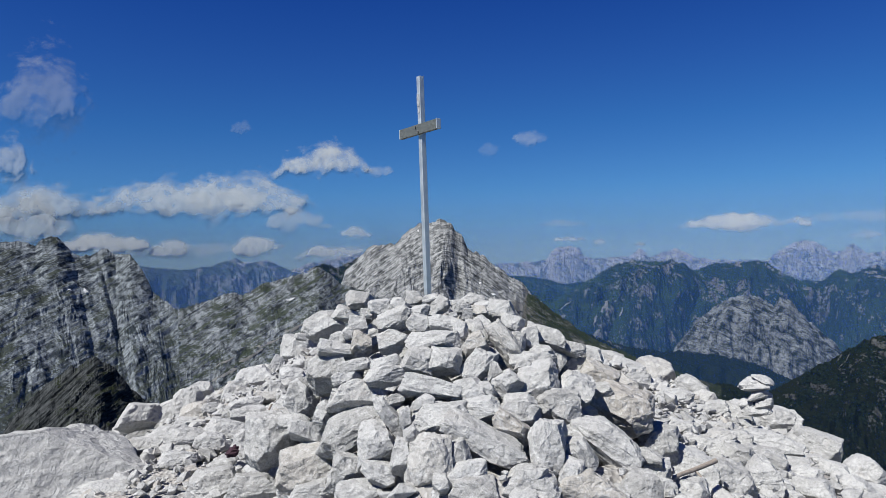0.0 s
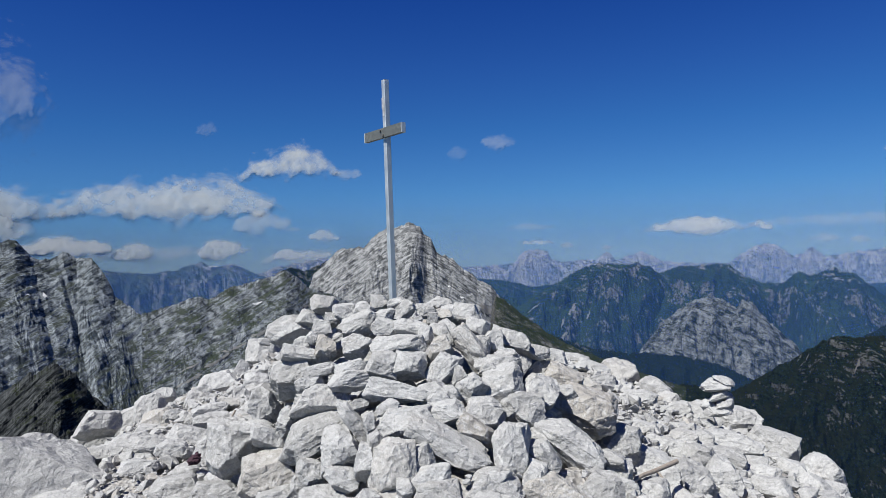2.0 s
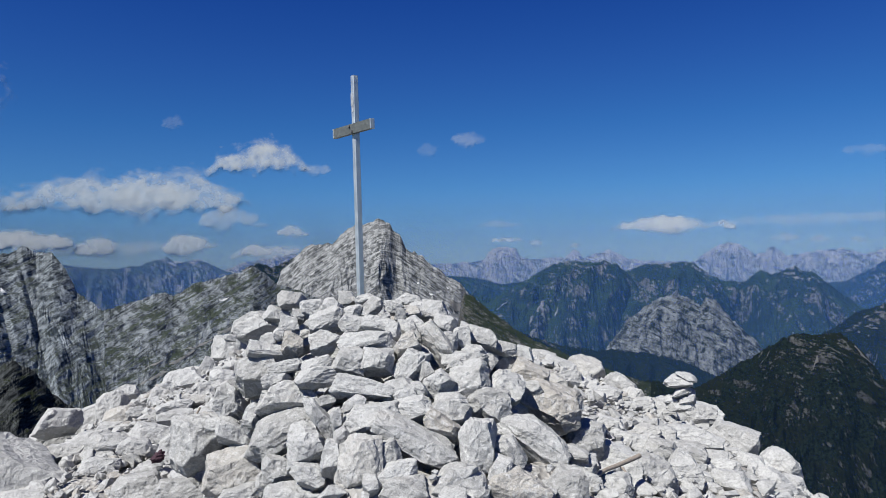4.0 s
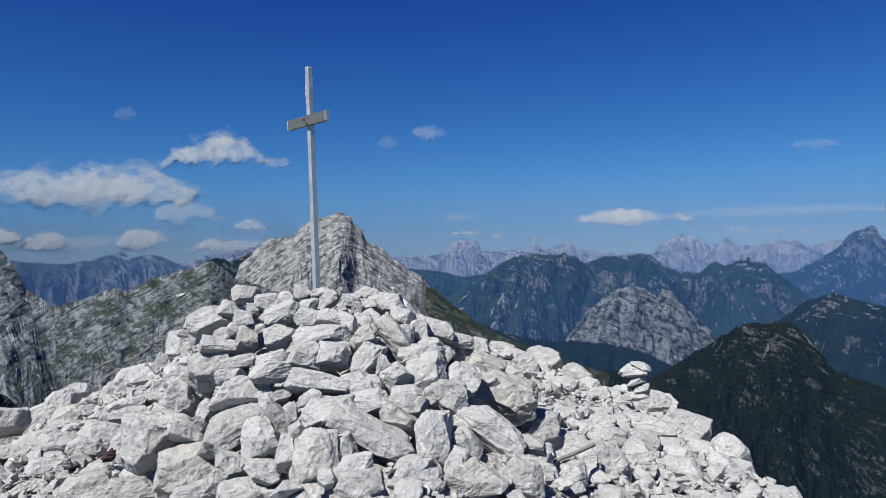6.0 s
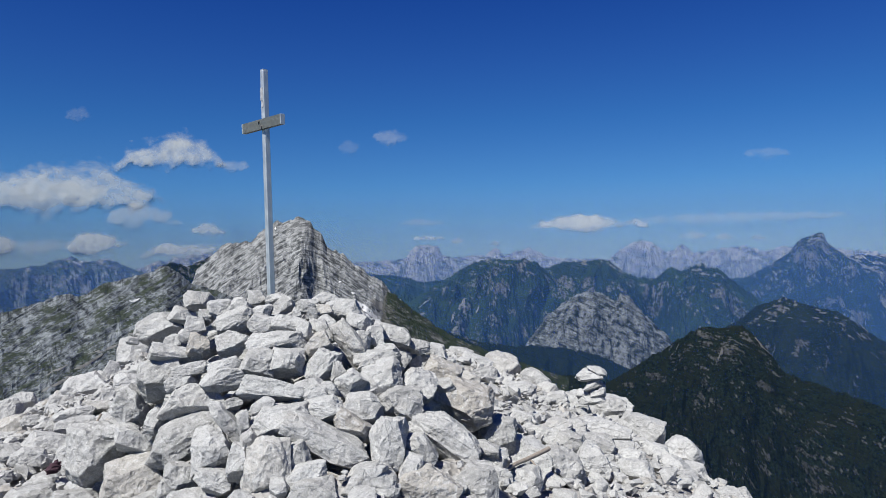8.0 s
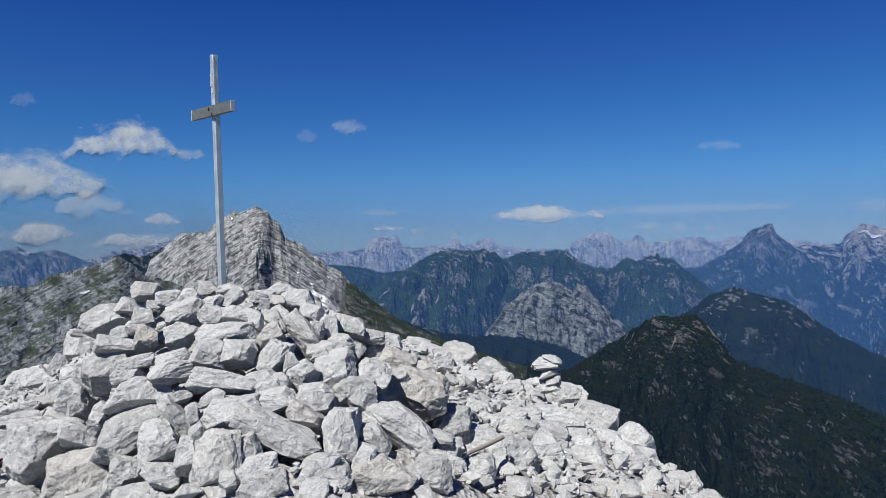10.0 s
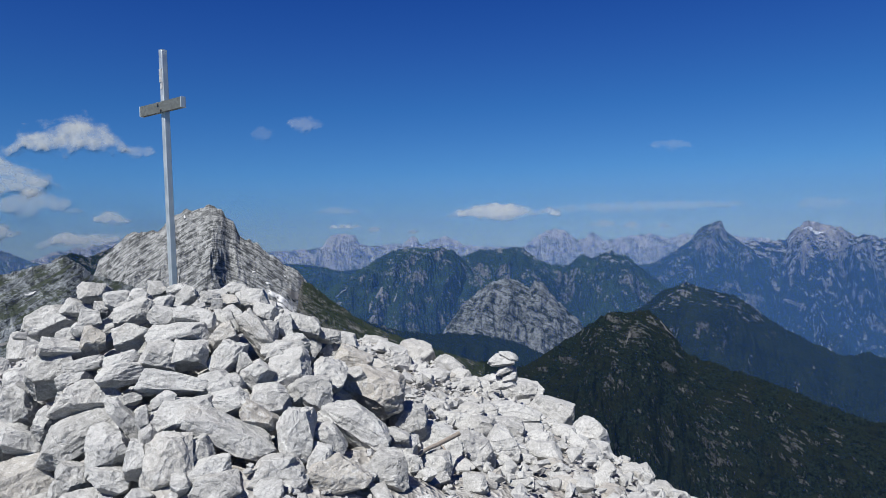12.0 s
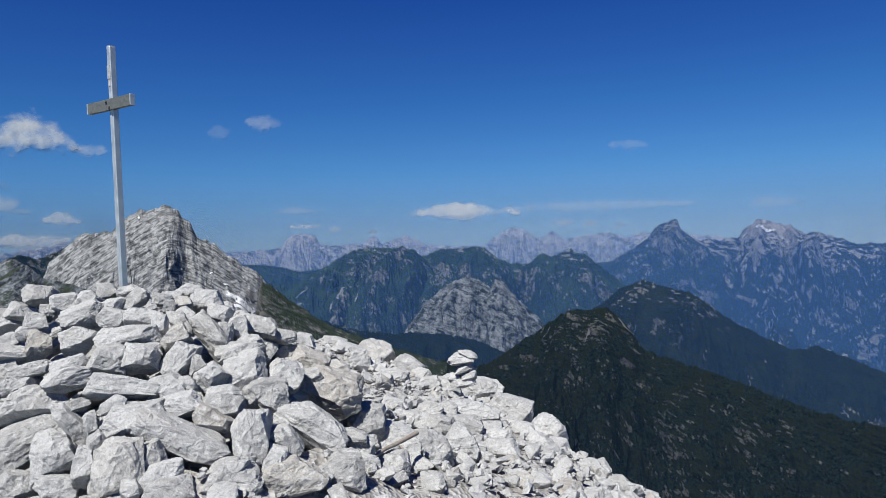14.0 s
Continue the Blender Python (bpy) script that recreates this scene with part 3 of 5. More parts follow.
    n = np.arange((rows + 1) * cols).reshape(rows + 1, cols)[:, :-1].reshape(-1)
    faces = np.stack((n, n + 1, n + cols + 1, n + cols), 1)
    me = bpy.data.meshes.new(name)
    me.from_pydata(verts.tolist(), [], faces.tolist())
    me.materials.append(mat)
    ob = tagged(new(name, me), label, "mountain")
    SLOPES.append(BVHTree.FromPolygons(verts.tolist(), faces.tolist()))
    return ob


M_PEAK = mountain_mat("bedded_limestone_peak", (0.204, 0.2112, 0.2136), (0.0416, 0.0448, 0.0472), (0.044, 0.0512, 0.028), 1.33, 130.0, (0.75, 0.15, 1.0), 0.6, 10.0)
# darker, bluer limestone than the peak's: the wall's shade is in the colour
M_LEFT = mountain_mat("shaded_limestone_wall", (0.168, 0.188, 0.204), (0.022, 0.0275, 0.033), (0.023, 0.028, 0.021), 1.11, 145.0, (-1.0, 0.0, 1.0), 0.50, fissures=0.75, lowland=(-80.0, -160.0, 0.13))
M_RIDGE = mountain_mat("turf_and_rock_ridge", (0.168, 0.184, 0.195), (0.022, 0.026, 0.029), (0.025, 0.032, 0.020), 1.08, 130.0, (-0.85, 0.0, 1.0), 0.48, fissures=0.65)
# near-black rock carries the spur's shade in its colour, along with dark turf
M_SPUR = mountain_mat("shaded_turf_spur", (0.046, 0.050, 0.052), (0.0070, 0.0085, 0.0095), (0.0150, 0.0195, 0.0085), 1.14, 50.0, (-1.2, 0.0, 1.0), 0.7)
M_TURF = mountain_mat("steep_dark_turf", (0.08, 0.08, 0.0752), (0.0104, 0.0128, 0.0096), (0.0112, 0.0168, 0.0088), 0.95, 110.0, (0.9, 0.0, 1.0), 0.5)
WOOD, MEADOW = (0.0078, 0.0150, 0.0125), (0.0150, 0.0280, 0.0165)
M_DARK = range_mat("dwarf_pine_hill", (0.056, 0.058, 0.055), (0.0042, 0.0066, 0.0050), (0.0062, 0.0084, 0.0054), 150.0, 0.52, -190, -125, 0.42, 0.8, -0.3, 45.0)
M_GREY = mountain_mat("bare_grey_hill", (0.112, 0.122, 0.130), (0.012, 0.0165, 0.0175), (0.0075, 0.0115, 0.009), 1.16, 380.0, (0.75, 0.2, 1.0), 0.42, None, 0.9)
# woods about half as bright as WOOD: deep valley shade put in the colour
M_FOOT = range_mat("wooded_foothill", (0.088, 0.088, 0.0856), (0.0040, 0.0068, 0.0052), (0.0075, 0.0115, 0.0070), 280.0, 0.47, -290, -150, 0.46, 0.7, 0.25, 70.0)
M_WOODS = range_mat("wooded_range", (0.116, 0.116, 0.1136), WOOD, MEADOW, 420.0, 0.43, -220, -50, 0.36, 0.7)
# woods several times paler than WOOD: the haze of distance put in the colour
M_BLUE = range_mat("hazed_wooded_range", (0.24, 0.24, 0.24), (0.024, 0.0384, 0.032), (0.04, 0.0592, 0.04), 300.0, 0.20, -260, -40, 0.12, 0.6)
M_MASSIF = range_mat("pale_gullied_massif", (0.25, 0.242, 0.232), (0.0052, 0.0088, 0.0078), (0.0080, 0.0130, 0.0075), 280.0, 0.54, -230, -10, 0.80, 1.1, -0.5)
M_BLUNT = range_mat("green_slope_with_rock_ribs", (0.17, 0.166, 0.158), (0.0075, 0.0130, 0.0098), (0.0150, 0.0265, 0.0145), 320.0, 0.53, -230, 0, 0.50, 1.1, -0.7)
# pale rock; its wood and meadow tones are lightened and blued like haze
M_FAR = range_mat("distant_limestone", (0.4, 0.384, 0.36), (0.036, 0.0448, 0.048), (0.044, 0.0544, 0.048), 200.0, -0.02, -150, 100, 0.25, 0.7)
M_SNOW = plain_mat("old_snow", (0.496, 0.504, 0.512), 0.7, 0.05)
M_CHUTE = plain_mat("scree_chute", (0.068, 0.0664, 0.0624), 0.95, 0.05)
M_OUTCROP = plain_mat("pale_outcrop", (0.062, 0.062, 0.060), 0.95, 0.08)
M_SCREE = plain_mat("pale_scree", (0.136, 0.1344, 0.1296), 0.95, 0.05)

mountain("mountain", "sunlit grey limestone peak with tilted rock beds",
         [(-9.64, -4.26), (-9.02, -3.12), (-8.44, -2.21), (-8.10, -1.29), (-7.24, -0.47), (-6.53, 0.21), (-6.05, 0.67), (-5.58, 0.84), (-4.88, 0.78), (-3.94, 0.94), (-2.98, 1.81), (-1.78, 2.54), (-1.22, 2.43), (-0.70, 2.65), (-0.36, 2.83), (0.34, 2.72), (0.80, 2.33), (1.03, 1.86), (1.72, 1.27), (2.07, 0.32), (2.86, -0.08), (3.56, -0.42), (4.10, -1.05), (4.93, -1.63), (5.39, -2.11), (6.54, -2.60), (6.99, -3.31), (7.44, -3.88), (7.38, -3.7), (8.76, -4.91), (11.31, -6.83), (13.63, -8.03), (16.31, -9.21), (19.05, -10.34)],
         [(0, 1250)], 300, 330, M_PEAK, 3, cols=560, rows=230, relief=0.040, jag=0.16, grain=5, rough=0.009, beds=0.22, dip=(0.75, 0.15, 1.0), fold=10.0, spurs=((-3.0, -7.5, 1.6, 0.6), (-0.3, 0.9, 0.9, 0.4), (1.4, 0.2, 0.8, -0.4), (1.8, 2.8, 0.7, -0.3), (4.5, 7.5, 1.5, 0.5)))
mountain("mountain", "jagged shaded limestone wall with snow remnants",
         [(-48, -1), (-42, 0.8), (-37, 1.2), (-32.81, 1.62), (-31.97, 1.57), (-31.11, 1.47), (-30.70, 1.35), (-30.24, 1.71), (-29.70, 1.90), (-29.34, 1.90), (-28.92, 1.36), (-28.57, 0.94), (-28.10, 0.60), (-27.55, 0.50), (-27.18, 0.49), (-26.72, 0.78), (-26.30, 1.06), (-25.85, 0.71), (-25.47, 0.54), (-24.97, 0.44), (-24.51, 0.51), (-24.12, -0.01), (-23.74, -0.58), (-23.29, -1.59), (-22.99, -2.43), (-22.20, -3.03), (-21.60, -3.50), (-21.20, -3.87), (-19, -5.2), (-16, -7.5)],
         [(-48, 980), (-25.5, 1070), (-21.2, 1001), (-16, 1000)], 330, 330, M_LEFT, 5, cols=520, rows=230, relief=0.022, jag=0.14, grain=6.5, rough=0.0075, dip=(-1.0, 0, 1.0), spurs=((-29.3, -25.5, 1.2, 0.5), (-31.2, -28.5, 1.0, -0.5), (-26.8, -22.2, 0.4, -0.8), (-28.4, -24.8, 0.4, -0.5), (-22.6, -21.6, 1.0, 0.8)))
mountain("spur", "shaded turf-streaked rock spur below the wall",
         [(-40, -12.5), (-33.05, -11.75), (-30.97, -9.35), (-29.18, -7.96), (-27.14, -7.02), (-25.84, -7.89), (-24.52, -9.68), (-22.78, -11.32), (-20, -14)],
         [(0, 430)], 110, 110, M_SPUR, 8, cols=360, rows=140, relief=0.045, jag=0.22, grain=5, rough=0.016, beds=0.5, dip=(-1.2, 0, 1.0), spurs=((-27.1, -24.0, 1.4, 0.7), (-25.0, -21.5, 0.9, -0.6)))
mountain("ridge", "turf and rock ridge leading to the peak",
         [(-21.20, -3.87), (-19.95, -3.58), (-18.89, -3.28), (-17.61, -2.80), (-16.96, -2.69), (-16.32, -2.99), (-15.44, -2.52), (-14.54, -2.01), (-13.65, -1.90), (-12.98, -1.70), (-12.30, -1.54), (-11.39, -1.33), (-10.48, -0.94), (-9.80, -1.15), (-9.12, -1.73), (-8.67, -2.21), (-8.13, -2.46), (-6, -3.2), (-3, -5)],
         [(-21.2, 1000), (-8, 1080)], 280, 280, M_RIDGE, 7, cols=440, rows=190, relief=0.016, jag=0.10, grain=6, rough=0.0065, dip=(-0.65, 0, 1.0), spurs=((-14, -20, 1.2, 0.5), (-10, -17, 1.0, -0.5)))
mountain("shoulder", "dark turf shoulder falling away below the peak",
         [(6.3, -7.5), (6.36, -6.0), (6.5, -4.97), (6.6, -4.2), (6.87, -3.49), (7.43, -3.65), (8.77, -4.81), (11.31, -6.74), (13.63, -7.94), (16.32, -8.98), (19.06, -9.89), (21.77, -10.76)],
         [(0, 1180), (20, 1050)], 200, 220, M_TURF, 29, cols=260, rows=120, relief=0.04, jag=0.1, grain=5, rough=0.01, beds=0.3, dip=(0.5, 0, 1.0))
mountain("hill", "dark wooded rise behind the ridge",
         [(-11.16, -1.20), (-10.57, -0.85), (-10.01, -0.68), (-9.47, -0.79), (-8.87, -0.99), (-7.94, -0.60), (-7.24, -0.33), (-6.54, -0.03), (-5.60, 0.14)],
         [(0, 1900)], 208, 150, M_FOOT, 41, cols=160, rows=60, jag=0.1, relief=0.042, grain=4)
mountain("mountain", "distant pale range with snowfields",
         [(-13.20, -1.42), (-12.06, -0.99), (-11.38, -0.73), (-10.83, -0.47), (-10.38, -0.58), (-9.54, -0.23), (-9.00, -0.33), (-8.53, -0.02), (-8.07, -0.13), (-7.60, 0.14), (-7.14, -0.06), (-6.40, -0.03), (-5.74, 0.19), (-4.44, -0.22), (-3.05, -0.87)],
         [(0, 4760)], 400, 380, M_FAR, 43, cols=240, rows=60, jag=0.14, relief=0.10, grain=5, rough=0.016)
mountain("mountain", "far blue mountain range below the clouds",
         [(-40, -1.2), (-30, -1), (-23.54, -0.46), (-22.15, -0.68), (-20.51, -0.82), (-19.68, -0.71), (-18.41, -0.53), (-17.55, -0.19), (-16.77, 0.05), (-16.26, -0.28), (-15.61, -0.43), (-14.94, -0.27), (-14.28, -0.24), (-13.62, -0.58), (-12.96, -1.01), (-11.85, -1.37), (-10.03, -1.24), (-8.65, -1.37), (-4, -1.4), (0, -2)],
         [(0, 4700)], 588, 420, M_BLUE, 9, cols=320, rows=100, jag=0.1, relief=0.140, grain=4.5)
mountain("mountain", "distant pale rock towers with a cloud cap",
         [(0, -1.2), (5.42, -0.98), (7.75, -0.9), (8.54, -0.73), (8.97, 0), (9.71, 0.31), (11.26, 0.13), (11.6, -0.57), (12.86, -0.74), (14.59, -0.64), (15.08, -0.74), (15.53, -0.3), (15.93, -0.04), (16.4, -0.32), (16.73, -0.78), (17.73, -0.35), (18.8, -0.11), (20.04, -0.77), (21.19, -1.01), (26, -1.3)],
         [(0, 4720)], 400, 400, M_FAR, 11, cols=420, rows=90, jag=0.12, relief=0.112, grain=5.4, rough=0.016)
mountain("mountain", "long wooded range with pale rock bands",
         [(0, -1.9), (4.66, -1.9), (8.19, -2.3), (10.01, -2.8), (12.33, -2.57), (14.32, -1.74), (15.77, -1.63), (17.46, -1.62), (18.17, -2.04), (20.73, -1.87), (21.88, -1.76), (23.64, -1.83), (24.74, -1.72), (25.81, -2), (26.82, -2.65), (29, -2.8), (33, -3.6), (37, -5.4), (41, -7.6), (44, -9.5)],
         [(0, 3320)], 900, 560, M_WOODS, 13, cols=420, rows=150, jag=0.1, relief=0.129, grain=4.0)
mountain("mountain", "wooded dome with pale rock on its crest",
         [(7.1, -5.57), (8.88, -4.3), (10.31, -3.44), (11.66, -2.66), (13.11, -1.79), (14.24, -1.22), (15.5, -0.98), (16.99, -1.12), (17.8, -1.05), (18.33, -1.0), (18.65, -1.12), (19.39, -1.35), (20.03, -1.93), (21.03, -3.13), (22.4, -4.59), (24.7, -6.52)],
         [(0, 3000)], 480, 400, M_WOODS, 33, cols=320, rows=140, jag=0.12, relief=0.145, grain=3.6, rough=0.014, spurs=((18, 14, 1.5, 0.7), (20.5, 20, 1.0, -0.9), (22, 24, 0.9, 0.5)))
mountain("mountain", "wooded dome with pale rock on its crest",
         [(17.72, -3.5), (19.4, -2.24), (20.12, -1.79), (20.89, -1.53), (21.74, -1.32), (23.49, -1.32), (24.34, -1.21), (25.23, -1.37), (26.28, -2.16), (27.35, -2.7), (28.84, -2.69), (29.41, -2.24), (29.92, -1.93), (30.75, -2.13), (31.35, -1.92), (32.23, -1.57), (32.72, -1.86), (33.35, -2.01), (34.5, -3), (36.25, -4.4), (37.97, -5.77)],
         [(0, 3080)], 520, 400, M_WOODS, 35, cols=320, rows=140, jag=0.12, relief=0.145, grain=3.6, rough=0.014, spurs=((27, 25, 1.3, 0.7), (28.5, 29, 1.0, -0.9)))
mountain("hill", "dark wooded valley slope below the grey hill",
         [(9.3, -6.38), (11.11, -6.75), (13.16, -7.36), (14.77, -7.81), (17.1, -8.14), (18.98, -8.22), (21.81, -8.45), (24.16, -8.84), (26.02, -9.71), (28.33, -10.74)],
         [(0, 1900)], 429, 300, M_FOOT, 37, cols=260, rows=110, jag=0.14, relief=0.092, grain=4.0, rough=0.014)
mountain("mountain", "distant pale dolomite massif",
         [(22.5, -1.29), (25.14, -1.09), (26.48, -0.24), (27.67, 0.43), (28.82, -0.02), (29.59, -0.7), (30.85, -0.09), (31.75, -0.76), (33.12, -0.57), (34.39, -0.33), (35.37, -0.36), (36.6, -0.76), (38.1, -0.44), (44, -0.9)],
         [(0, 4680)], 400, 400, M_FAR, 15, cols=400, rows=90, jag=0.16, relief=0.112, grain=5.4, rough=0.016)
mountain("mountain", "blunt rock summit above long green slopes",
         [(26, -3.6), (30, -3.2), (33.6, -2.99), (35.58, -2.66), (37.19, -1.69), (38.3, -0.95), (39.06, 0.02), (39.75, 0.36), (40.6, 0.55), (40.92, -0.3), (41.83, -1.04), (42.97, -1.59), (44.73, -2.5), (46.28, -4.45), (48.55, -6.33)],
         [(0, 4080)], 900, 600, M_BLUNT, 17, cols=420, rows=160, jag=0.08, relief=0.129, grain=4.0, rough=0.018, spurs=((41.3, 45.5, 0.9, 1.0), (40.6, 37.5, 1.2, 0.7), (43.0, 47.5, 0.8, -0.9), (38.5, 39.5, 1.0, -0.6)))
mountain("mountain", "broad pale limestone massif with snow gullies",
         [(40.5, -2.2), (42.32, -1.14), (42.98, -0.94), (43.43, -1.21), (45, -0.99), (45.45, -0.31), (46.56, 0.38), (47.4, 0.1), (48.46, -0.15), (49.5, -0.77), (50.52, -0.79), (51.91, -1.28), (52.84, -1.66), (54.58, -1.58), (60, -1), (66, -2)],
         [(0, 4200)], 951, 660, M_MASSIF, 19, cols=420, rows=170, jag=0.14, relief=0.135, grain=4.5, rough=0.02, spurs=((46.8, 44.0, 1.2, 0.9), (48.2, 50.0, 0.9, -0.9), (50.6, 48.8, 1.2, 0.8), (53.2, 55, 1.0, -0.7), (45.2, 43, 0.7, -0.6)))
mountain("hill", "bare grey limestone hill among dark woods",
         [(18, -9.5), (18.27, -8.19), (18.77, -7.42), (19.89, -6.15), (21.01, -5.11), (22.13, -4.2), (22.89, -3.9), (23.42, -3.72), (24.12, -3.84), (24.73, -4.04), (25.32, -4.48), (25.6, -4.58), (25.9, -3.98), (26.33, -3.94), (26.7, -4.09), (27.28, -4.85), (28.33, -6.04), (29.55, -7.22), (30.27, -8.01), (31.17, -8.94), (31.5, -9.6)],
         [(0, 2300)], 330, 330, M_GREY, 21, cols=360, rows=150, jag=0.22, relief=0.081, grain=4.5, rough=0.014, beds=0.12, dip=(0.75, 0.2, 1.0), spurs=((24.0, 27.0, 0.8, -0.6), (22.6, 24.6, 0.6, -0.5), (25.5, 28.5, 0.5, -0.7)))
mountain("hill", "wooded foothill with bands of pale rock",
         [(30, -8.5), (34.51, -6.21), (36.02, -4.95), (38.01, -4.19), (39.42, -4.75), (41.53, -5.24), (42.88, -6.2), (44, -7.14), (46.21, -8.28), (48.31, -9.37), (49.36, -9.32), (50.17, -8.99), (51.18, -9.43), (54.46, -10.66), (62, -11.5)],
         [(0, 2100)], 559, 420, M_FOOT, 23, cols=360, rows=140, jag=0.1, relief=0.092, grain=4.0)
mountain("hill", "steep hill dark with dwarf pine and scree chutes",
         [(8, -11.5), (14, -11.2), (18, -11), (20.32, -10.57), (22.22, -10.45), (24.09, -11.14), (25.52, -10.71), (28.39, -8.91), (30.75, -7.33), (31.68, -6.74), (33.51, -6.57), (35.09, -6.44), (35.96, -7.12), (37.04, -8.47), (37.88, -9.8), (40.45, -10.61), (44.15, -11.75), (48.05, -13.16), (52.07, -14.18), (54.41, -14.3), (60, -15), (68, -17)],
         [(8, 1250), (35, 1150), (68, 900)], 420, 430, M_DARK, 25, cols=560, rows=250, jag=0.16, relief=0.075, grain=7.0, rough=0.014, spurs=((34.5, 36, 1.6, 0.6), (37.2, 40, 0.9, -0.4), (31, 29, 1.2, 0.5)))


def drape(name, label, category, az, el, wide, high, tilt, mat, seed, lift=2.2):
    """A thin patch of snow or scree lying on a mountain side, centred where the given bearing meets the slope; sizes in metres."""
    t, e = radians(az), radians(el)
    way = Vector((math.sin(t) * math.cos(e), math.cos(t) * math.cos(e), math.sin(e)))
    hits = [h for h in (b.ray_cast(Vector((0, 0, EYE)), way) for b in SLOPES) if h[0] is not None]
    spot = min(hits, key=lambda h: h[3])
    tree = next(b for b in SLOPES if b.ray_cast(Vector((0, 0, EYE)), way)[3] == spot[3])
    right = Vector((math.cos(t), -math.sin(t), 0))
    bm = bmesh.new()
    n = 40
    ring = []
    for k in range(n):
        a = 2 * math.pi * k / n
        r = 1 + 0.55 * noise.fractal(Vector((math.cos(a) * 1.5, math.sin(a) * 1.5, seed * 4.1)), 0.8, 2.0, 4)
        ring.append((math.cos(a) * r * wide / 2, math.sin(a) * r * high / 2))
    rows = []
    for s in (1.0, 0.9, 0.8, 0.7, 0.6, 0.5, 0.4, 0.3, 0.2, 0.1):
        row = []
        for u, v in ring:
            u, v = u * s, v * s
            c, d = math.cos(radians(tilt)), math.sin(radians(tilt))
            aim = spot[0] + right * (u * c - v * d) + Vector((0, 0, u * d + v * c))
            near, normal, _, _ = tree.find_nearest(aim)
            row.append(bm.verts.new(near + normal * (lift if normal.z > 0 else -lift)))
        rows.append(row)
    for p, q in zip(rows, rows[1:]):
        for k in range(n):
            bm.faces.new((p[k], p[(k + 1) % n], q[(k + 1) % n], q[k]))
    bm.faces.new(rows[-1])
    return tagged(link_mesh(name, bm, mat), label, category)


for az, el, wide, high, tilt in (
    (5.35, -5.6, 34, 11, -24), (4.65, -4.65, 26, 7, -48), (4.01, -3.6, 8, 4, -20), (3.0, -2.64, 8, 4, 10), (5.4, -3.1, 4, 7, 0),
    (-16.48, -0.59, 60, 26, -35), (-15.96, -0.51, 70, 18, 25), (-14.15, -0.47, 110, 14, -12), (-7.61, -0.14, 80, 16, -20), (5.24, -5.02, 46, 16, -38), (5.82, -5.73, 26, 12, -20), (46.65, -0.29, 120, 34, -5), (45.46, -1.09, 60, 26, 30),
    (-2.0, 1.85, 3, 7, 20), (-28.77, -2.07, 10, 4, 10), (-27.6, -2.21, 4, 9, 0), (-12.6, -3.5, 16, 3, 25),
):
    drape("snow_patch", "remnant patch of old snow on the rock face", "snow", az, el, wide, high, tilt, M_SNOW, az + el, 10.0 if wide > 50 else 2.2)
for az, el, wide, high, tilt in (
    (53.9, -8.6, 110, 28, 35), (53.2, -9.6, 100, 26, 25), (6.05, -4.56, 26, 22, 20), (12.5, -6.9, 40, 30, 20), (47.9, -3.4, 14, 90, -20), (46.0, -2.6, 12, 60, -30),
    (46.21, -2.25, 26, 150, -32), (47.82, -4.07, 24, 110, -25), (47.40, -4.20, 22, 80, 28), (41.70, -1.04, 190, 26, -30), (43.41, -2.16, 160, 22, -34), (13.21, -4.67, 13, 120, -8), (12.39, -5.82, 11, 80, 12), (10.08, -4.58, 80, 13, 40), (14.52, -5.17, 9, 55, 0), (44.51, -4.75, 150, 24, -22), (45.78, -5.87, 130, 20, -24), (27.46, -0.72, 40, 90, 10), (11.08, -1.33, 26, 90, -45),
):
    drape("scree", "pale gravel and scree on the mountain side", "scree", az, el, wide, high, tilt, M_SCREE, az - el, 20.0 if az > 53 else 7.0 if az > 7 else 2.2)
for az, el, wide, high, tilt in ((-10.29, -4.74, 44, 4, 34), (-12.18, -5.76, 48, 5, 36), (-14.21, -6.83, 46, 4, 38), (-16.00, -7.97, 44, 5, 36), (-17.97, -9.20, 40, 5, 38), (-8.71, -3.83, 36, 3, 30), (-17.73, -8.12, 30, 3, 34)):
    drape("scree", "pale ledge of broken rock along the ridge flank", "scree", az, el, wide, high, tilt, M_SCREE, az - el, 0.5)
for az, el, wide, high, tilt in ((36.4, -8.0, 4, 40, 25), (30.2, -8.6, 2, 26, -15), (33.4, -9.0, 2, 30, 5)):
    drape("scree", "grey scree chute between dwarf pines", "scree", az, el, wide, high, tilt, M_CHUTE, az - el)


# broken pale outcrops in an arc below the crest of the foothill
rng = random.Random(77)
for _ in range(22):
    az = rng.uniform(36.2, 44.2)
    drop = rng.uniform(0.5, 1.7)
    crest_el = -4.3 - 0.11 * abs(az - 38.6) - 0.075 * max(0.0, az - 38.6) ** 2
    drape("scree", "broken band of pale rock on the wooded foothill", "scree", az, crest_el - drop, rng.uniform(10, 24), rng.uniform(4, 10), (38.6 - az) * 7 + rng.uniform(-20, 20), M_OUTCROP, az * 3.7, 5.0)


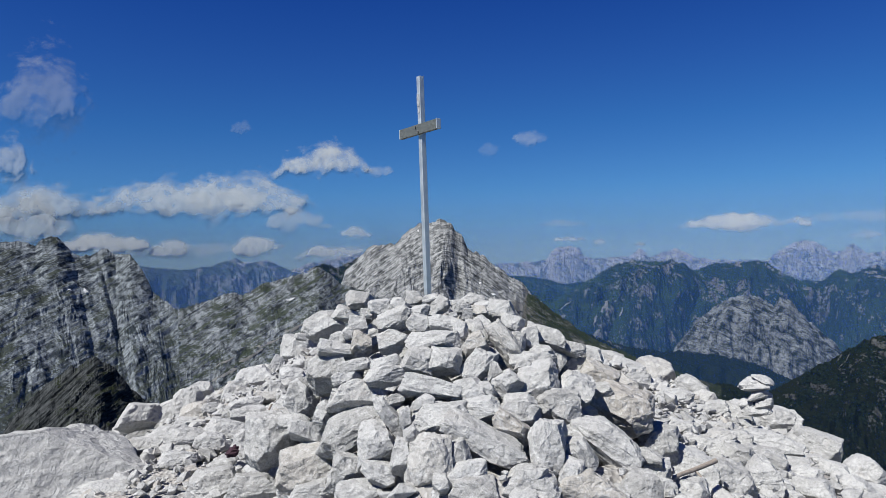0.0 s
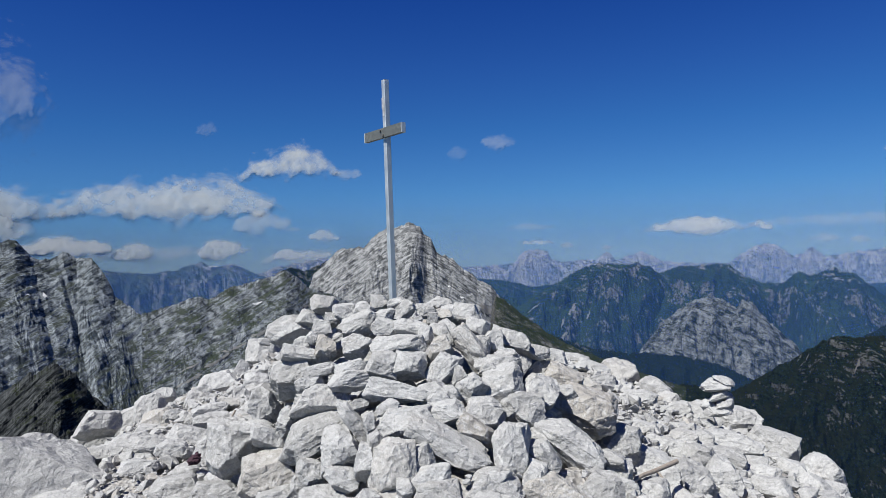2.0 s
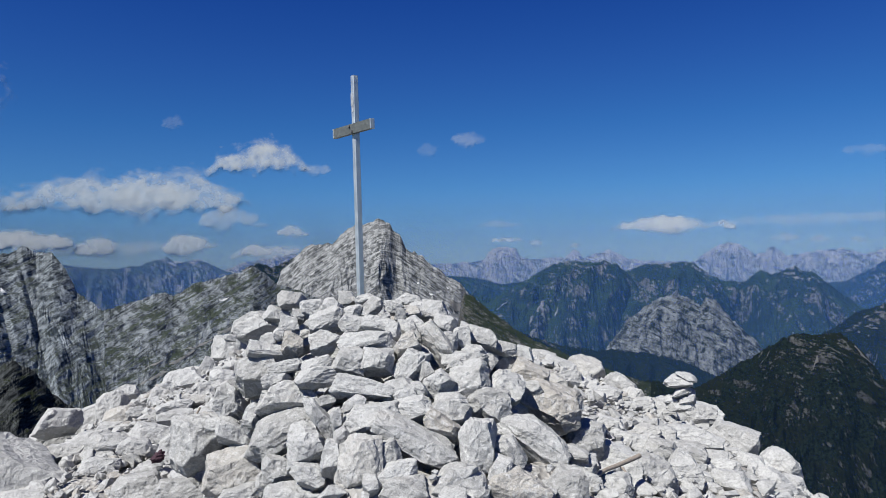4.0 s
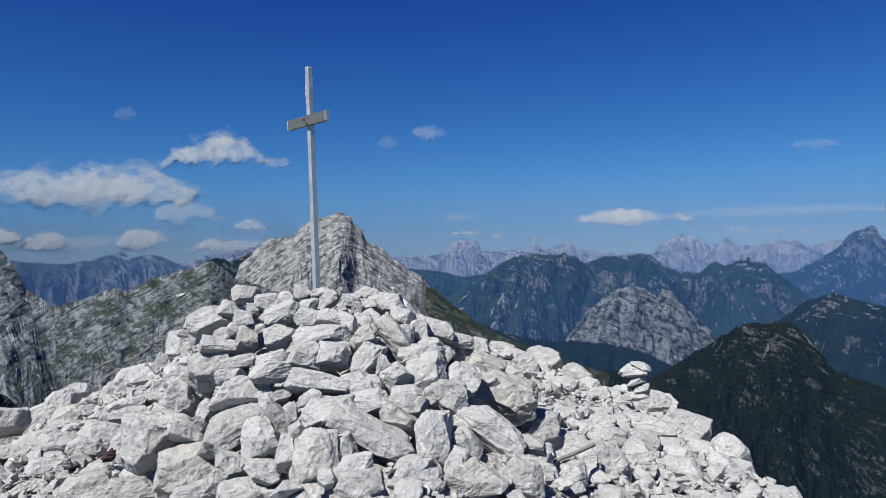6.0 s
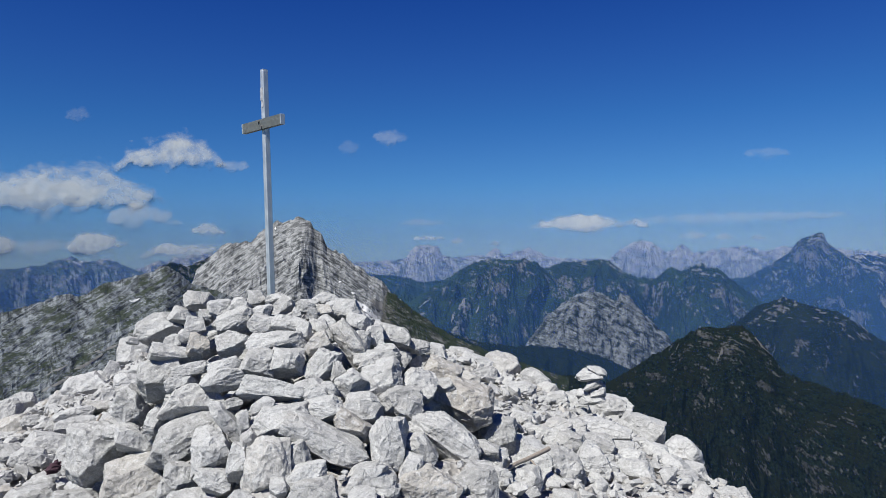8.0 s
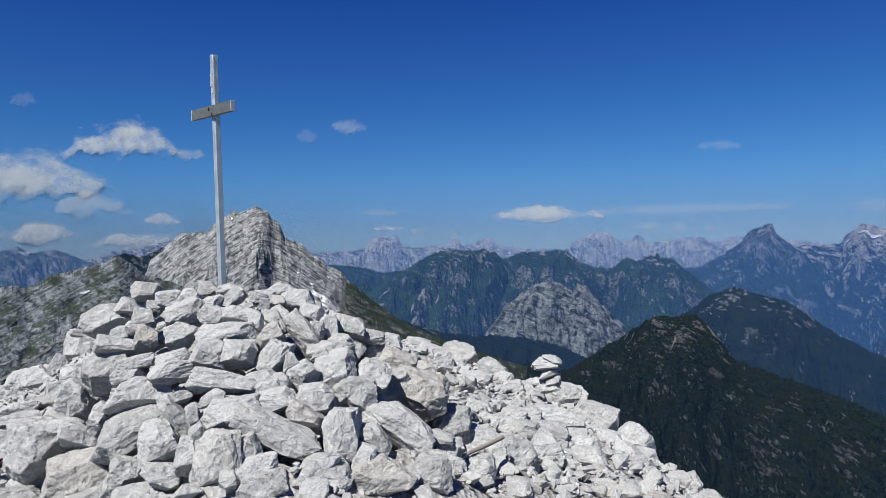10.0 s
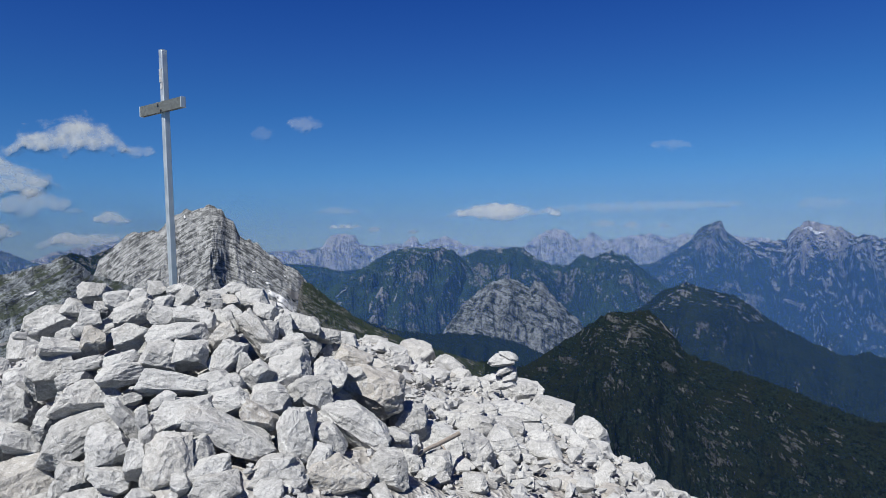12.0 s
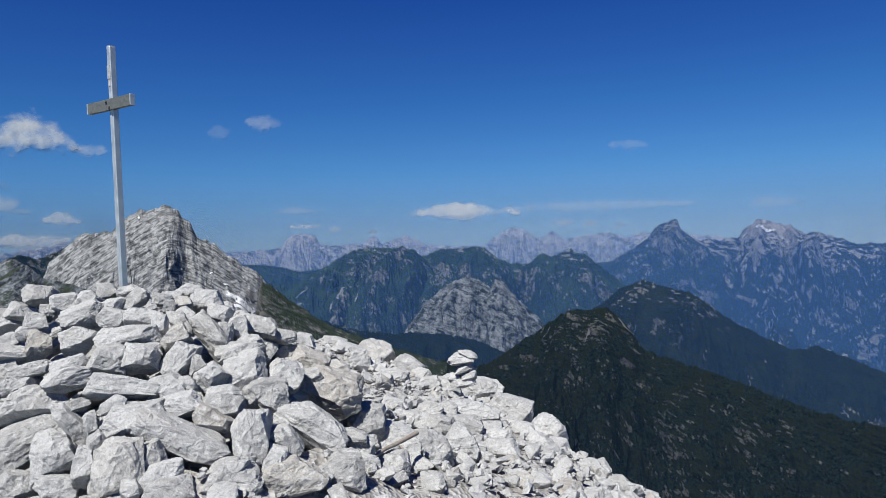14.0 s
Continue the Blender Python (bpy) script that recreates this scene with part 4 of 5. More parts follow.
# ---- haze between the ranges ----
# added see-through sheets; their blue tint stands in for the haze of distance
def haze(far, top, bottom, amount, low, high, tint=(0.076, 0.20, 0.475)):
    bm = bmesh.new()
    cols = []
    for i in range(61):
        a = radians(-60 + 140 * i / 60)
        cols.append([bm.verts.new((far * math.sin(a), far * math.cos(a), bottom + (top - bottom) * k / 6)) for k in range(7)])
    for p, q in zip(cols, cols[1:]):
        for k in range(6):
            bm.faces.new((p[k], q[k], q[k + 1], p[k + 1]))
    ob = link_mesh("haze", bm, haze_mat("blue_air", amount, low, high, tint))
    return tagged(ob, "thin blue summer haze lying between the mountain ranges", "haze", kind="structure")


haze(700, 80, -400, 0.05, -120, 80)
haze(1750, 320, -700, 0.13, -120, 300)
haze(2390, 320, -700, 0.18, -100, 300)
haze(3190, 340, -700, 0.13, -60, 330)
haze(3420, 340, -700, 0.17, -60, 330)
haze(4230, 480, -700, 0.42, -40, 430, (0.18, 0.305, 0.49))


# ---- clouds ----
def cloud(az, el, wide, high, dens=1.0, seed=1, lobes=(), far=4700.0, wisp=1.3, label="white cumulus cloud drifting above the horizon"):
    """A heap of vapour lobes as a billowed shell, flat below, thinning towards its rim; sizes in degrees as seen from the summit.
    lobes: (across, up, size) in shares of the half width and height."""
    rng = random.Random(seed)
    w, h = far * math.tan(radians(wide / 2)), far * math.tan(radians(high / 2))
    lobes = list(lobes)
    if not lobes:
        lobes.append((0.0, -0.25, 0.5))
        for k in range(8):
            u = rng.uniform(-0.75, 0.75)
            s = rng.uniform(0.26, 0.46) * (1 - 0.5 * abs(u))
            lobes.append((u, -0.45 + s * 0.9 + rng.uniform(0, 0.35) * (1 - abs(u)), s))
    nu, nv = 110, 56
    verts, faces, thick = [], [], []
    base = Matrix.Translation((0, 0, EYE)) @ Matrix.Rotation(-radians(az), 4, "Z") @ Matrix.Rotation(radians(el), 4, "X")
    aspect = w / h
    for j in range(nv):
        for i in range(nu):
            u, v = -1.25 + 2.5 * i / (nu - 1), -1.25 + 2.5 * j / (nv - 1)
            p = Vector((u * aspect, v, seed * 3.3))
            uu = u + 0.22 * noise.fractal(p * 1.0, 0.9, 2.0, 4) / aspect ** 0.5
            vv = v + 0.22 * noise.fractal(p * 1.0 + Vector((9, 4, 1)), 0.9, 2.0, 4)
            solid = 0.0
            for a, b, s in lobes:
                du, dv = (uu - a) / (s * 1.35), (vv - b) / (s * 1.9)
                if dv < 0:
                    dv *= 1.2
                solid += max(0.0, 1 - 0.8 * (du * du + dv * dv)) ** 2.4
            t = 1 - math.exp(-1.1 * solid)
            t *= max(0.0, min(1.0, (1.22 - max(abs(u), abs(v))) * 6))
            puff = noise.fractal(p * 2.4, 0.8, 2.0, 4) + 0.8 * (0.5 - noise.voronoi(p * 2.2)[0][0])
            verts.append(base @ Vector((u * w, far + (0.37 * v + 0.58 * math.hypot(v + 0.4, 0.5) - 0.32 * t ** 0.7 - 0.06 * t * puff) * h, v * h)))
            thick.append(t)
    for j in range(nv - 1):
        for i in range(nu - 1):
            q = (j * nu + i, j * nu + i + 1, (j + 1) * nu + i + 1, (j + 1) * nu + i)
            if max(thick[k] for k in q) > 0.0:
                faces.append(q)
    me = bpy.data.meshes.new("cloud")
    me.from_pydata(verts, [], faces)
    me.materials.append(M_CLOUD)
    me.polygons.foreach_set("use_smooth", [True] * len(faces))
    me.attributes.new("thick", "FLOAT", "POINT").data.foreach_set("value", thick)
    me.attributes.new("wisp", "FLOAT", "POINT").data.foreach_set("value", [wisp] * len(verts))
    me.attributes.new("dens", "FLOAT", "POINT").data.foreach_set("value", [dens] * len(verts))
    return tagged(new("cloud", me), label, "cloud", group="clouds")


cloud(-10.04, 7.78, 8.44, 4.20, 0.82, 2, lobes=((0.22, 0.05, 0.5), (-0.1, -0.15, 0.42), (-0.5, -0.35, 0.3), (0.55, -0.3, 0.3), (0.88, -0.42, 0.18), (-0.8, -0.45, 0.18)), far=3989)
cloud(-19.76, 4.89, 16.89, 5.54, 0.8, 3, lobes=((-0.1, -0.05, 0.42), (0.35, 0.15, 0.42), (0.68, -0.05, 0.36), (-0.5, -0.2, 0.34), (-0.85, -0.3, 0.22), (0.15, -0.4, 0.45), (0.9, -0.2, 0.2)), far=3778)
cloud(-12.53, 3.05, 5.54, 3.00, 0.42, 4, far=3646)
cloud(7.38, 9.23, 3.33, 2.42, 0.24, 5, far=4116)
cloud(3.93, 8.45, 2.64, 1.90, 0.1, 6, far=4063)
cloud(23.8, 1.91, 9.61, 2.04, 0.95, 7, lobes=((-0.35, 0.05, 0.42), (-0.7, -0.2, 0.3), (0.05, 0, 0.38), (0.45, -0.2, 0.3), (0.75, -0.25, 0.25), (-0.1, -0.35, 0.5)), far=3579)
cloud(-30.01, 4.31, 8.44, 5.09, 0.6, 8, far=3765)
cloud(-29.86, 12.22, 8.44, 9.23, 0.24, 9, far=4364, wisp=2.4, label="thin grey veil of breaking cloud")
cloud(-32.03, 7.45, 3.6, 6.0, 0.45, 10, far=4012, wisp=2.2, label="thin grey veil of breaking cloud")
cloud(-25.65, 1.33, 7.39, 3.00, 0.95, 11, far=3559)
cloud(-14.92, 0.96, 5.28, 2.55, 0.8, 12, far=3538)
cloud(-8.96, 0.41, 6.07, 2.04, 0.8, 13, far=3502)
cloud(36.89, 6.69, 3.54, 1.53, 0.12, 14, far=3979)
cloud(34.58, 1.93, 16.79, 1.6, 0.24, 15, far=3628)
cloud(47.45, 1.67, 5.02, 1.53, 0.16, 16, far=3615)
cloud(-30.74, 2.88, 6.34, 5.09, 0.65, 17, far=3712)
cloud(-16.12, 10.33, 2.37, 1.71, 0.12, 18, far=4276)
cloud(-21.71, 0.88, 4.22, 2.55, 0.7, 19, far=3574)
cloud(-5.31, 6.93, 2.90, 1.59, 0.3, 20, far=4033)
cloud(10.3, 0.9, 3.33, 0.89, 0.6, 21, far=3587)
cloud(12.82, 0.6, 1.27, 0.77, 0.45, 22, far=3571)
cloud(16.06, 0.32, 1.05, 0.63, 0.45, 23, far=3556)
cloud(31.6, 0.59, 2.32, 1.01, 0.4, 24, far=3582)
cloud(33.96, 0.42, 1.69, 0.77, 0.4, 25, far=3575)
cloud(36.14, 0.3, 1.58, 0.63, 0.35, 26, far=3572)
cloud(-19.83, 0.72, 9.51, 2.23, 0.4, 27, far=3610)
cloud(-9.35, 0.26, 6.34, 2.23, 0.4, 28, far=3581)
cloud(-7.19, 1.89, 3.17, 1.71, 0.6, 29, far=3709)
cloud(9.74, 2.17, 4.44, 0.89, 0.22, 30, far=3736)
cloud(-9.71, 2.47, 1.58, 0.63, 0.2, 31, far=3765)


# ---- summit cross ----
def box(bm, size, m):
    r = bmesh.ops.create_cube(bm, size=1.0)
    bmesh.ops.transform(bm, matrix=m @ Matrix.Diagonal((*size, 1)), verts=r["verts"])
    return r["verts"]


def bevelled(bm, offset):
    bmesh.ops.bevel(bm, geom=list(bm.edges), offset=offset, segments=2, affect="EDGES", profile=0.5)


cross = tagged(new("summit_cross"), "galvanised steel summit cross standing in the stone cairn", "cross")
cross.matrix_basis = pose(-0.131, 5.60, 1.02, 0, -0.6, 0) @ pose(0, 0, 0, 0, 0, -55.5)
bm = bmesh.new()
box(bm, (0.046, 0.046, 2.018), pose(0, 0, 1.009))
bevelled(bm, 0.005)
part("post", bm, M_STEEL, cross)
bm = bmesh.new()
box(bm, (0.042, 0.042, 0.008), pose(0, 0, 2.021))
part("cap", bm, M_STEEL, cross)
bm = bmesh.new()
box(bm, (0.55, 0.006, 0.066), pose(0.008, -0.046, 1.588))
box(bm, (0.55, 0.034, 0.006), pose(0.008, -0.032, 1.624))
box(bm, (0.55, 0.034, 0.006), pose(0.008, -0.032, 1.552))
bar = part("crossbar", bm, M_PLATE, cross, "weathered grey-green metal crossbar")
for x in (-0.271, 0.287):
    bm = bmesh.new()
    box(bm, (0.008, 0.042, 0.080), pose(x, -0.032, 1.588))
    bevelled(bm, 0.003)
    part("end_cap", bm, M_STEEL, bar)
for x, z in ((-0.018, 1.612), (0.020, 1.566)):
    bm = bmesh.new()
    bmesh.ops.create_cone(bm, cap_ends=True, segments=6, radius1=0.012, radius2=0.011, depth=0.012, matrix=pose(x, -0.054, z, 90, 0, 0))
    part("bolt", bm, M_BOLT, bar)
bm = bmesh.new()
box(bm, (0.036, 0.003, 0.10), pose(-0.004, -0.0245, 1.83))
box(bm, (0.030, 0.003, 0.05), pose(0.002, -0.0245, 1.75))
part("sticker", bm, M_LABEL, cross, "worn white sticker on the post")


# ---- stones ----
cairn = tagged(new("stone_cairn"), "heaped cairn of pale broken limestone blocks round the summit cross", "cairn")
for row in (
    (-0.74, 6.00, 1.20, 0.26, 0.18, 0.18, 5, 7, -0.30),
    (-0.86, 5.99, 1.08, 0.24, 0.14, 0.14, 22, 8, 0.10),
    (-1.07, 6.03, 0.98, 0.39, 0.27, 0.28, -5, 10, 0.25),
    (-0.86, 5.47, 0.93, 0.14, 0.12, 0.13, 0, 9, 0.30),
    (-1.22, 5.80, 0.92, 0.11, 0.07, 0.07, 20, 12, 0.00),
    (-0.79, 5.25, 0.87, 0.39, 0.16, 0.14, 14, 9, 0.10),
    (-0.90, 5.26, 0.72, 0.35, 0.31, 0.33, -15, 10, 0.20),
    (-0.66, 5.05, 0.79, 0.29, 0.12, 0.11, -8, 7, 0.00),
    (-0.73, 5.02, 0.71, 0.22, 0.11, 0.11, -12, 8, 0.10),
    (-0.64, 5.23, 0.92, 0.17, 0.17, 0.21, 5, 7, 0.10),
    (-0.71, 5.54, 1.03, 0.17, 0.16, 0.18, 0, 7, 0.10),
):
    stone(cairn, *row)
for row in (
    (-0.76, 5.43, 0.98, 0.11, 0.10, 0.11, 0, 8, 0.30),
    (-1.14, 5.36, 0.49, 0.27, 0.26, 0.33, -10, 12, 0.50),
    (-0.63, 4.88, 0.59, 0.46, 0.26, 0.26, 5, 7, 0.35),
    (-0.42, 4.85, 0.74, 0.33, 0.16, 0.16, -8, 5, 0.00),
    (-0.42, 4.93, 0.82, 0.27, 0.11, 0.10, -10, 5, 0.20),
    (-0.52, 5.63, 1.15, 0.23, 0.16, 0.16, 0, 5, 0.10),
    (-0.63, 5.61, 1.10, 0.13, 0.12, 0.14, 0, 6, 0.20),
    (-0.35, 5.53, 1.18, 0.20, 0.14, 0.15, -10, 4, 0.50),
    (-0.24, 5.57, 1.24, 0.16, 0.11, 0.12, 5, 3, 0.20),
    (-0.20, 5.39, 1.15, 0.19, 0.10, 0.09, -5, 2, -0.30),
    (-0.05, 5.43, 1.17, 0.22, 0.14, 0.14, -35, 1, 0.10),
):
    stone(cairn, *row)
for row in (
    (-0.39, 5.38, 1.08, 0.33, 0.18, 0.18, -20, 4, 0.15),
    (-0.39, 5.14, 0.94, 0.26, 0.19, 0.20, 5, 4, -0.40),
    (-0.18, 5.27, 1.06, 0.24, 0.16, 0.17, -5, 2, 0.10),
    (0.02, 5.25, 1.04, 0.31, 0.18, 0.17, 8, 0, 0.10),
    (-0.08, 5.08, 0.94, 0.46, 0.20, 0.19, -4, 1, 0.00),
    (0.11, 5.14, 0.99, 0.12, 0.13, 0.21, 5, -1, 0.00),
    (-0.22, 4.91, 0.83, 0.27, 0.21, 0.22, 5, 3, 0.40),
    (-0.01, 4.89, 0.82, 0.26, 0.21, 0.22, 0, 0, 0.10),
    (0.20, 5.04, 0.90, 0.22, 0.18, 0.19, -22, -2, 0.10),
    (0.23, 4.87, 0.79, 0.30, 0.20, 0.20, -50, -3, 0.25),
    (0.24, 5.21, 1.01, 0.24, 0.13, 0.13, 58, -3, 0.20),
):
    stone(cairn, *row)
for row in (
    (0.29, 5.28, 1.03, 0.20, 0.14, 0.14, 32, -3, 0.10),
    (0.13, 5.43, 1.16, 0.17, 0.11, 0.11, 20, -1, 0.00),
    (0.06, 5.31, 1.11, 0.08, 0.07, 0.07, 0, -1, 0.20),
    (0.18, 5.33, 1.10, 0.10, 0.10, 0.14, 10, -2, 0.20),
    (0.27, 5.43, 1.13, 0.17, 0.11, 0.10, 5, -3, 0.20),
    (-0.10, 5.50, 1.23, 0.17, 0.09, 0.09, -15, 1, 0.20),
    (0.46, 5.57, 1.10, 0.28, 0.21, 0.22, 8, -5, 0.35),
    (0.53, 5.41, 1.01, 0.20, 0.18, 0.19, 10, -6, 0.00),
    (0.46, 5.11, 0.89, 0.43, 0.19, 0.18, 56, -5, 0.10),
    (0.56, 4.91, 0.77, 0.15, 0.12, 0.12, 10, -6, 0.10),
    (0.54, 5.19, 0.91, 0.14, 0.14, 0.17, 5, -6, 0.00),
):
    stone(cairn, *row)
for row in (
    (0.64, 5.30, 0.92, 0.16, 0.15, 0.21, 0, -7, 0.20),
    (0.78, 5.43, 0.90, 0.35, 0.21, 0.21, 22, -8, 0.10),
    (0.73, 5.16, 0.83, 0.22, 0.13, 0.13, 5, -8, 0.30),
    (0.64, 5.03, 0.79, 0.38, 0.17, 0.15, 0, -7, 0.00),
    (0.64, 4.83, 0.66, 0.31, 0.29, 0.33, -8, -8, -0.10),
    (0.35, 4.82, 0.76, 0.13, 0.13, 0.16, 0, -4, 0.60),
    (0.42, 4.73, 0.68, 0.23, 0.18, 0.19, -32, -5, 0.10),
    (-0.10, 4.66, 0.69, 0.44, 0.18, 0.16, 10, 1, 0.10),
    (0.14, 4.64, 0.67, 0.23, 0.17, 0.17, 2, -2, 0.00),
    (0.26, 4.62, 0.67, 0.15, 0.11, 0.12, 0, -3, 0.20),
    (0.19, 4.57, 0.64, 0.18, 0.11, 0.11, 0, -2, 0.10),
):
    stone(cairn, *row)
for row in (
    (-0.88, 4.94, 0.46, 0.21, 0.18, 0.19, -22, 10, 0.20),
    (-0.66, 4.70, 0.39, 0.57, 0.28, 0.26, -18, 8, 0.25),
    (-0.64, 4.48, 0.20, 0.22, 0.21, 0.23, 0, 8, 0.10),
    (-0.44, 4.44, 0.35, 0.29, 0.28, 0.33, 0, 6, 0.20),
    (-0.44, 4.27, 0.24, 0.25, 0.15, 0.15, 18, 6, 0.00),
    (-1.39, 5.41, 0.14, 0.42, 0.39, 0.46, 0, 14, 0.05),
    (-1.01, 4.97, 0.32, 0.32, 0.17, 0.16, 25, 11, 0.10),
    (-0.97, 4.79, 0.08, 0.47, 0.36, 0.37, 0, 11, 0.30),
    (-2.18, 6.70, -0.45, 0.40, 0.24, 0.24, 0, 18, 0.20),
    (-2.13, 6.12, -0.46, 0.58, 0.36, 0.37, -10, 19, 0.20),
    (-1.48, 5.16, -0.14, 0.44, 0.23, 0.23, 5, 16, 0.10),
):
    stone(cairn, *row)
for row in (
    (-0.75, 4.50, 0.13, 0.10, 0.10, 0.18, 10, 10, 0.30),
    (-1.16, 5.19, 0.35, 0.25, 0.12, 0.11, 0, 13, 0.10),
    (-0.92, 4.57, 0.02, 0.36, 0.17, 0.15, -5, 11, 0.20),
    (-0.56, 4.27, 0.11, 0.37, 0.19, 0.18, -14, 8, 0.30),
    (-0.35, 4.62, 0.62, 0.13, 0.09, 0.09, 0, 4, 0.00),
    (-0.16, 4.52, 0.62, 0.17, 0.11, 0.10, 0, 2, 0.20),
    (-0.04, 4.42, 0.52, 0.41, 0.25, 0.25, -7, 1, 0.10),
    (-0.38, 4.54, 0.53, 0.33, 0.12, 0.11, 56, 5, 0.10),
    (-0.27, 4.42, 0.54, 0.08, 0.08, 0.16, 0, 3, 0.10),
    (-0.22, 4.24, 0.45, 0.11, 0.11, 0.18, -5, 3, 0.00),
    (-0.29, 4.20, 0.35, 0.13, 0.13, 0.25, 10, 4, 0.10),
):
    stone(cairn, *row)
for row in (
    (0.23, 4.47, 0.56, 0.28, 0.18, 0.18, -10, -3, 0.25),
    (0.41, 4.37, 0.48, 0.29, 0.15, 0.14, 30, -5, 0.00),
    (0.46, 4.49, 0.54, 0.33, 0.18, 0.18, 5, -6, 0.20),
    (0.22, 4.26, 0.41, 0.60, 0.23, 0.20, 26, -3, -0.05),
    (-0.11, 4.11, 0.32, 0.29, 0.29, 0.42, 10, 1, 0.10),
    (0.07, 4.14, 0.38, 0.14, 0.14, 0.19, -20, -1, 0.10),
    (0.11, 4.02, 0.31, 0.27, 0.14, 0.14, -24, -2, -0.10),
    (0.14, 3.92, 0.22, 0.34, 0.20, 0.20, 0, -2, 0.30),
    (0.44, 3.99, 0.21, 0.42, 0.28, 0.29, 0, -6, 0.50),
    (0.60, 4.22, 0.32, 0.25, 0.26, 0.50, 6, -8, -0.55),
    (0.48, 4.57, 0.59, 0.25, 0.13, 0.12, 0, -6, 0.10),
):
    stone(cairn, *row)
for row in (
    (0.75, 4.66, 0.55, 0.31, 0.22, 0.23, 10, -9, 0.10),
    (0.80, 4.60, 0.52, 0.21, 0.17, 0.18, 0, -10, 0.20),
    (0.90, 4.88, 0.58, 0.26, 0.25, 0.32, 24, -10, -0.15),
    (1.18, 5.32, 0.61, 0.33, 0.21, 0.21, 15, -13, 0.10),
    (1.13, 5.09, 0.55, 0.23, 0.13, 0.13, -5, -12, 0.10),
    (1.28, 5.13, 0.39, 0.55, 0.35, 0.36, 22, -14, 0.15),
    (1.03, 4.45, 0.34, 0.55, 0.26, 0.25, 33, -13, 0.10),
    (0.81, 4.25, 0.33, 0.26, 0.16, 0.16, 56, -11, 0.20),
    (0.73, 4.09, 0.26, 0.16, 0.16, 0.21, 5, -10, 0.10),
    (0.83, 4.02, 0.18, 0.39, 0.23, 0.24, -8, -12, 0.50),
    (1.15, 4.11, 0.14, 0.29, 0.22, 0.23, 5, -16, -0.10),
):
    stone(cairn, *row)
for row in (
    (1.37, 4.58, 0.12, 0.21, 0.18, 0.19, 0, -17, 0.20),
    (1.28, 4.57, 0.20, 0.30, 0.14, 0.13, 5, -16, 0.00),
    (1.76, 5.15, -0.04, 0.51, 0.28, 0.28, 16, -19, 0.10),
    (1.61, 4.61, -0.06, 0.27, 0.20, 0.21, 0, -19, 0.20),
    (2.05, 5.10, -0.19, 0.45, 0.36, 0.38, 5, -22, 0.20),
    (1.56, 5.49, 0.31, 0.16, 0.14, 0.14, 10, -16, 0.10),
    (1.58, 5.16, 0.13, 0.32, 0.28, 0.29, 10, -17, 0.10),
    (1.39, 4.40, 0.05, 0.17, 0.15, 0.16, 0, -18, 0.30),
    (1.48, 5.64, 0.44, 0.20, 0.18, 0.19, 30, -15, 0.10),
    (2.35, 6.25, -0.22, 0.36, 0.19, 0.18, 10, -21, 0.10),
):
    stone(cairn, *row)


boulder = new("stone", block_mesh("boulder", 4113, 0.0, 3, 2.4, 0.045, 0.034))
boulder.parent = ground
boulder.matrix_basis = pose(-4.14, 7.07, -0.81, 0, 0, 29) @ pose(0, 0, 0, -14, -2, 4) @ Matrix.Diagonal((1.10, 0.62, 0.72, 1))

for row in (
    (-2.75, 12.94, -0.17, 0.69, 0.52, 0.54, 12, 12, 0.00),
    (-3.05, 10.94, -0.36, 0.75, 0.46, 0.46, -12, 16, 0.35),
    (-2.79, 11.39, -0.27, 0.35, 0.34, 0.50, 15, 14, 0.45),
    (-2.29, 10.25, -0.20, 0.40, 0.27, 0.28, 10, 13, 0.10),
    (-2.37, 9.59, -0.27, 0.26, 0.25, 0.33, 0, 14, 0.00),
    (-4.52, 12.69, -0.83, 0.45, 0.35, 0.36, 0, 20, 0.20),
    (-2.56, 9.80, -0.28, 0.21, 0.16, 0.16, -10, 15, 0.20),
    (-2.49, 8.62, -0.37, 0.50, 0.24, 0.22, -5, 16, 0.10),
    (-2.64, 9.10, -0.35, 0.51, 0.24, 0.22, -15, 16, 0.20),
    (-2.16, 8.60, -0.32, 0.22, 0.21, 0.22, 0, 14, 0.00),
    (-2.59, 8.03, -0.43, 0.53, 0.32, 0.32, 10, 18, 0.20),
):
    stone(ground, *row)
for row in (
    (-2.62, 7.58, -0.45, 0.38, 0.24, 0.25, 10, 19, 0.20),
    (-3.17, 9.28, -0.45, 0.29, 0.22, 0.23, 0, 19, 0.30),
    (-2.45, 9.31, -0.30, 0.34, 0.19, 0.19, 0, 15, 0.00),
    (-3.10, 10.04, -0.40, 0.40, 0.31, 0.32, -5, 17, 0.20),
    (-3.39, 9.35, -0.52, 0.44, 0.34, 0.35, -10, 20, 0.10),
    (-2.98, 7.86, -0.47, 0.52, 0.30, 0.30, 0, 21, 0.10),
    (-2.20, 7.40, -0.42, 0.27, 0.26, 0.35, 10, 17, 0.20),
    (2.33, 6.79, -0.20, 0.32, 0.19, 0.19, 5, -19, 0.20),
    (2.53, 5.55, -0.30, 0.33, 0.31, 0.33, 20, -25, 0.20),
    (2.83, 6.24, -0.37, 0.51, 0.26, 0.25, 8, -24, 0.20),
    (2.52, 6.06, -0.28, 0.35, 0.25, 0.26, 20, -23, 0.10),
):
    stone(ground, *row)
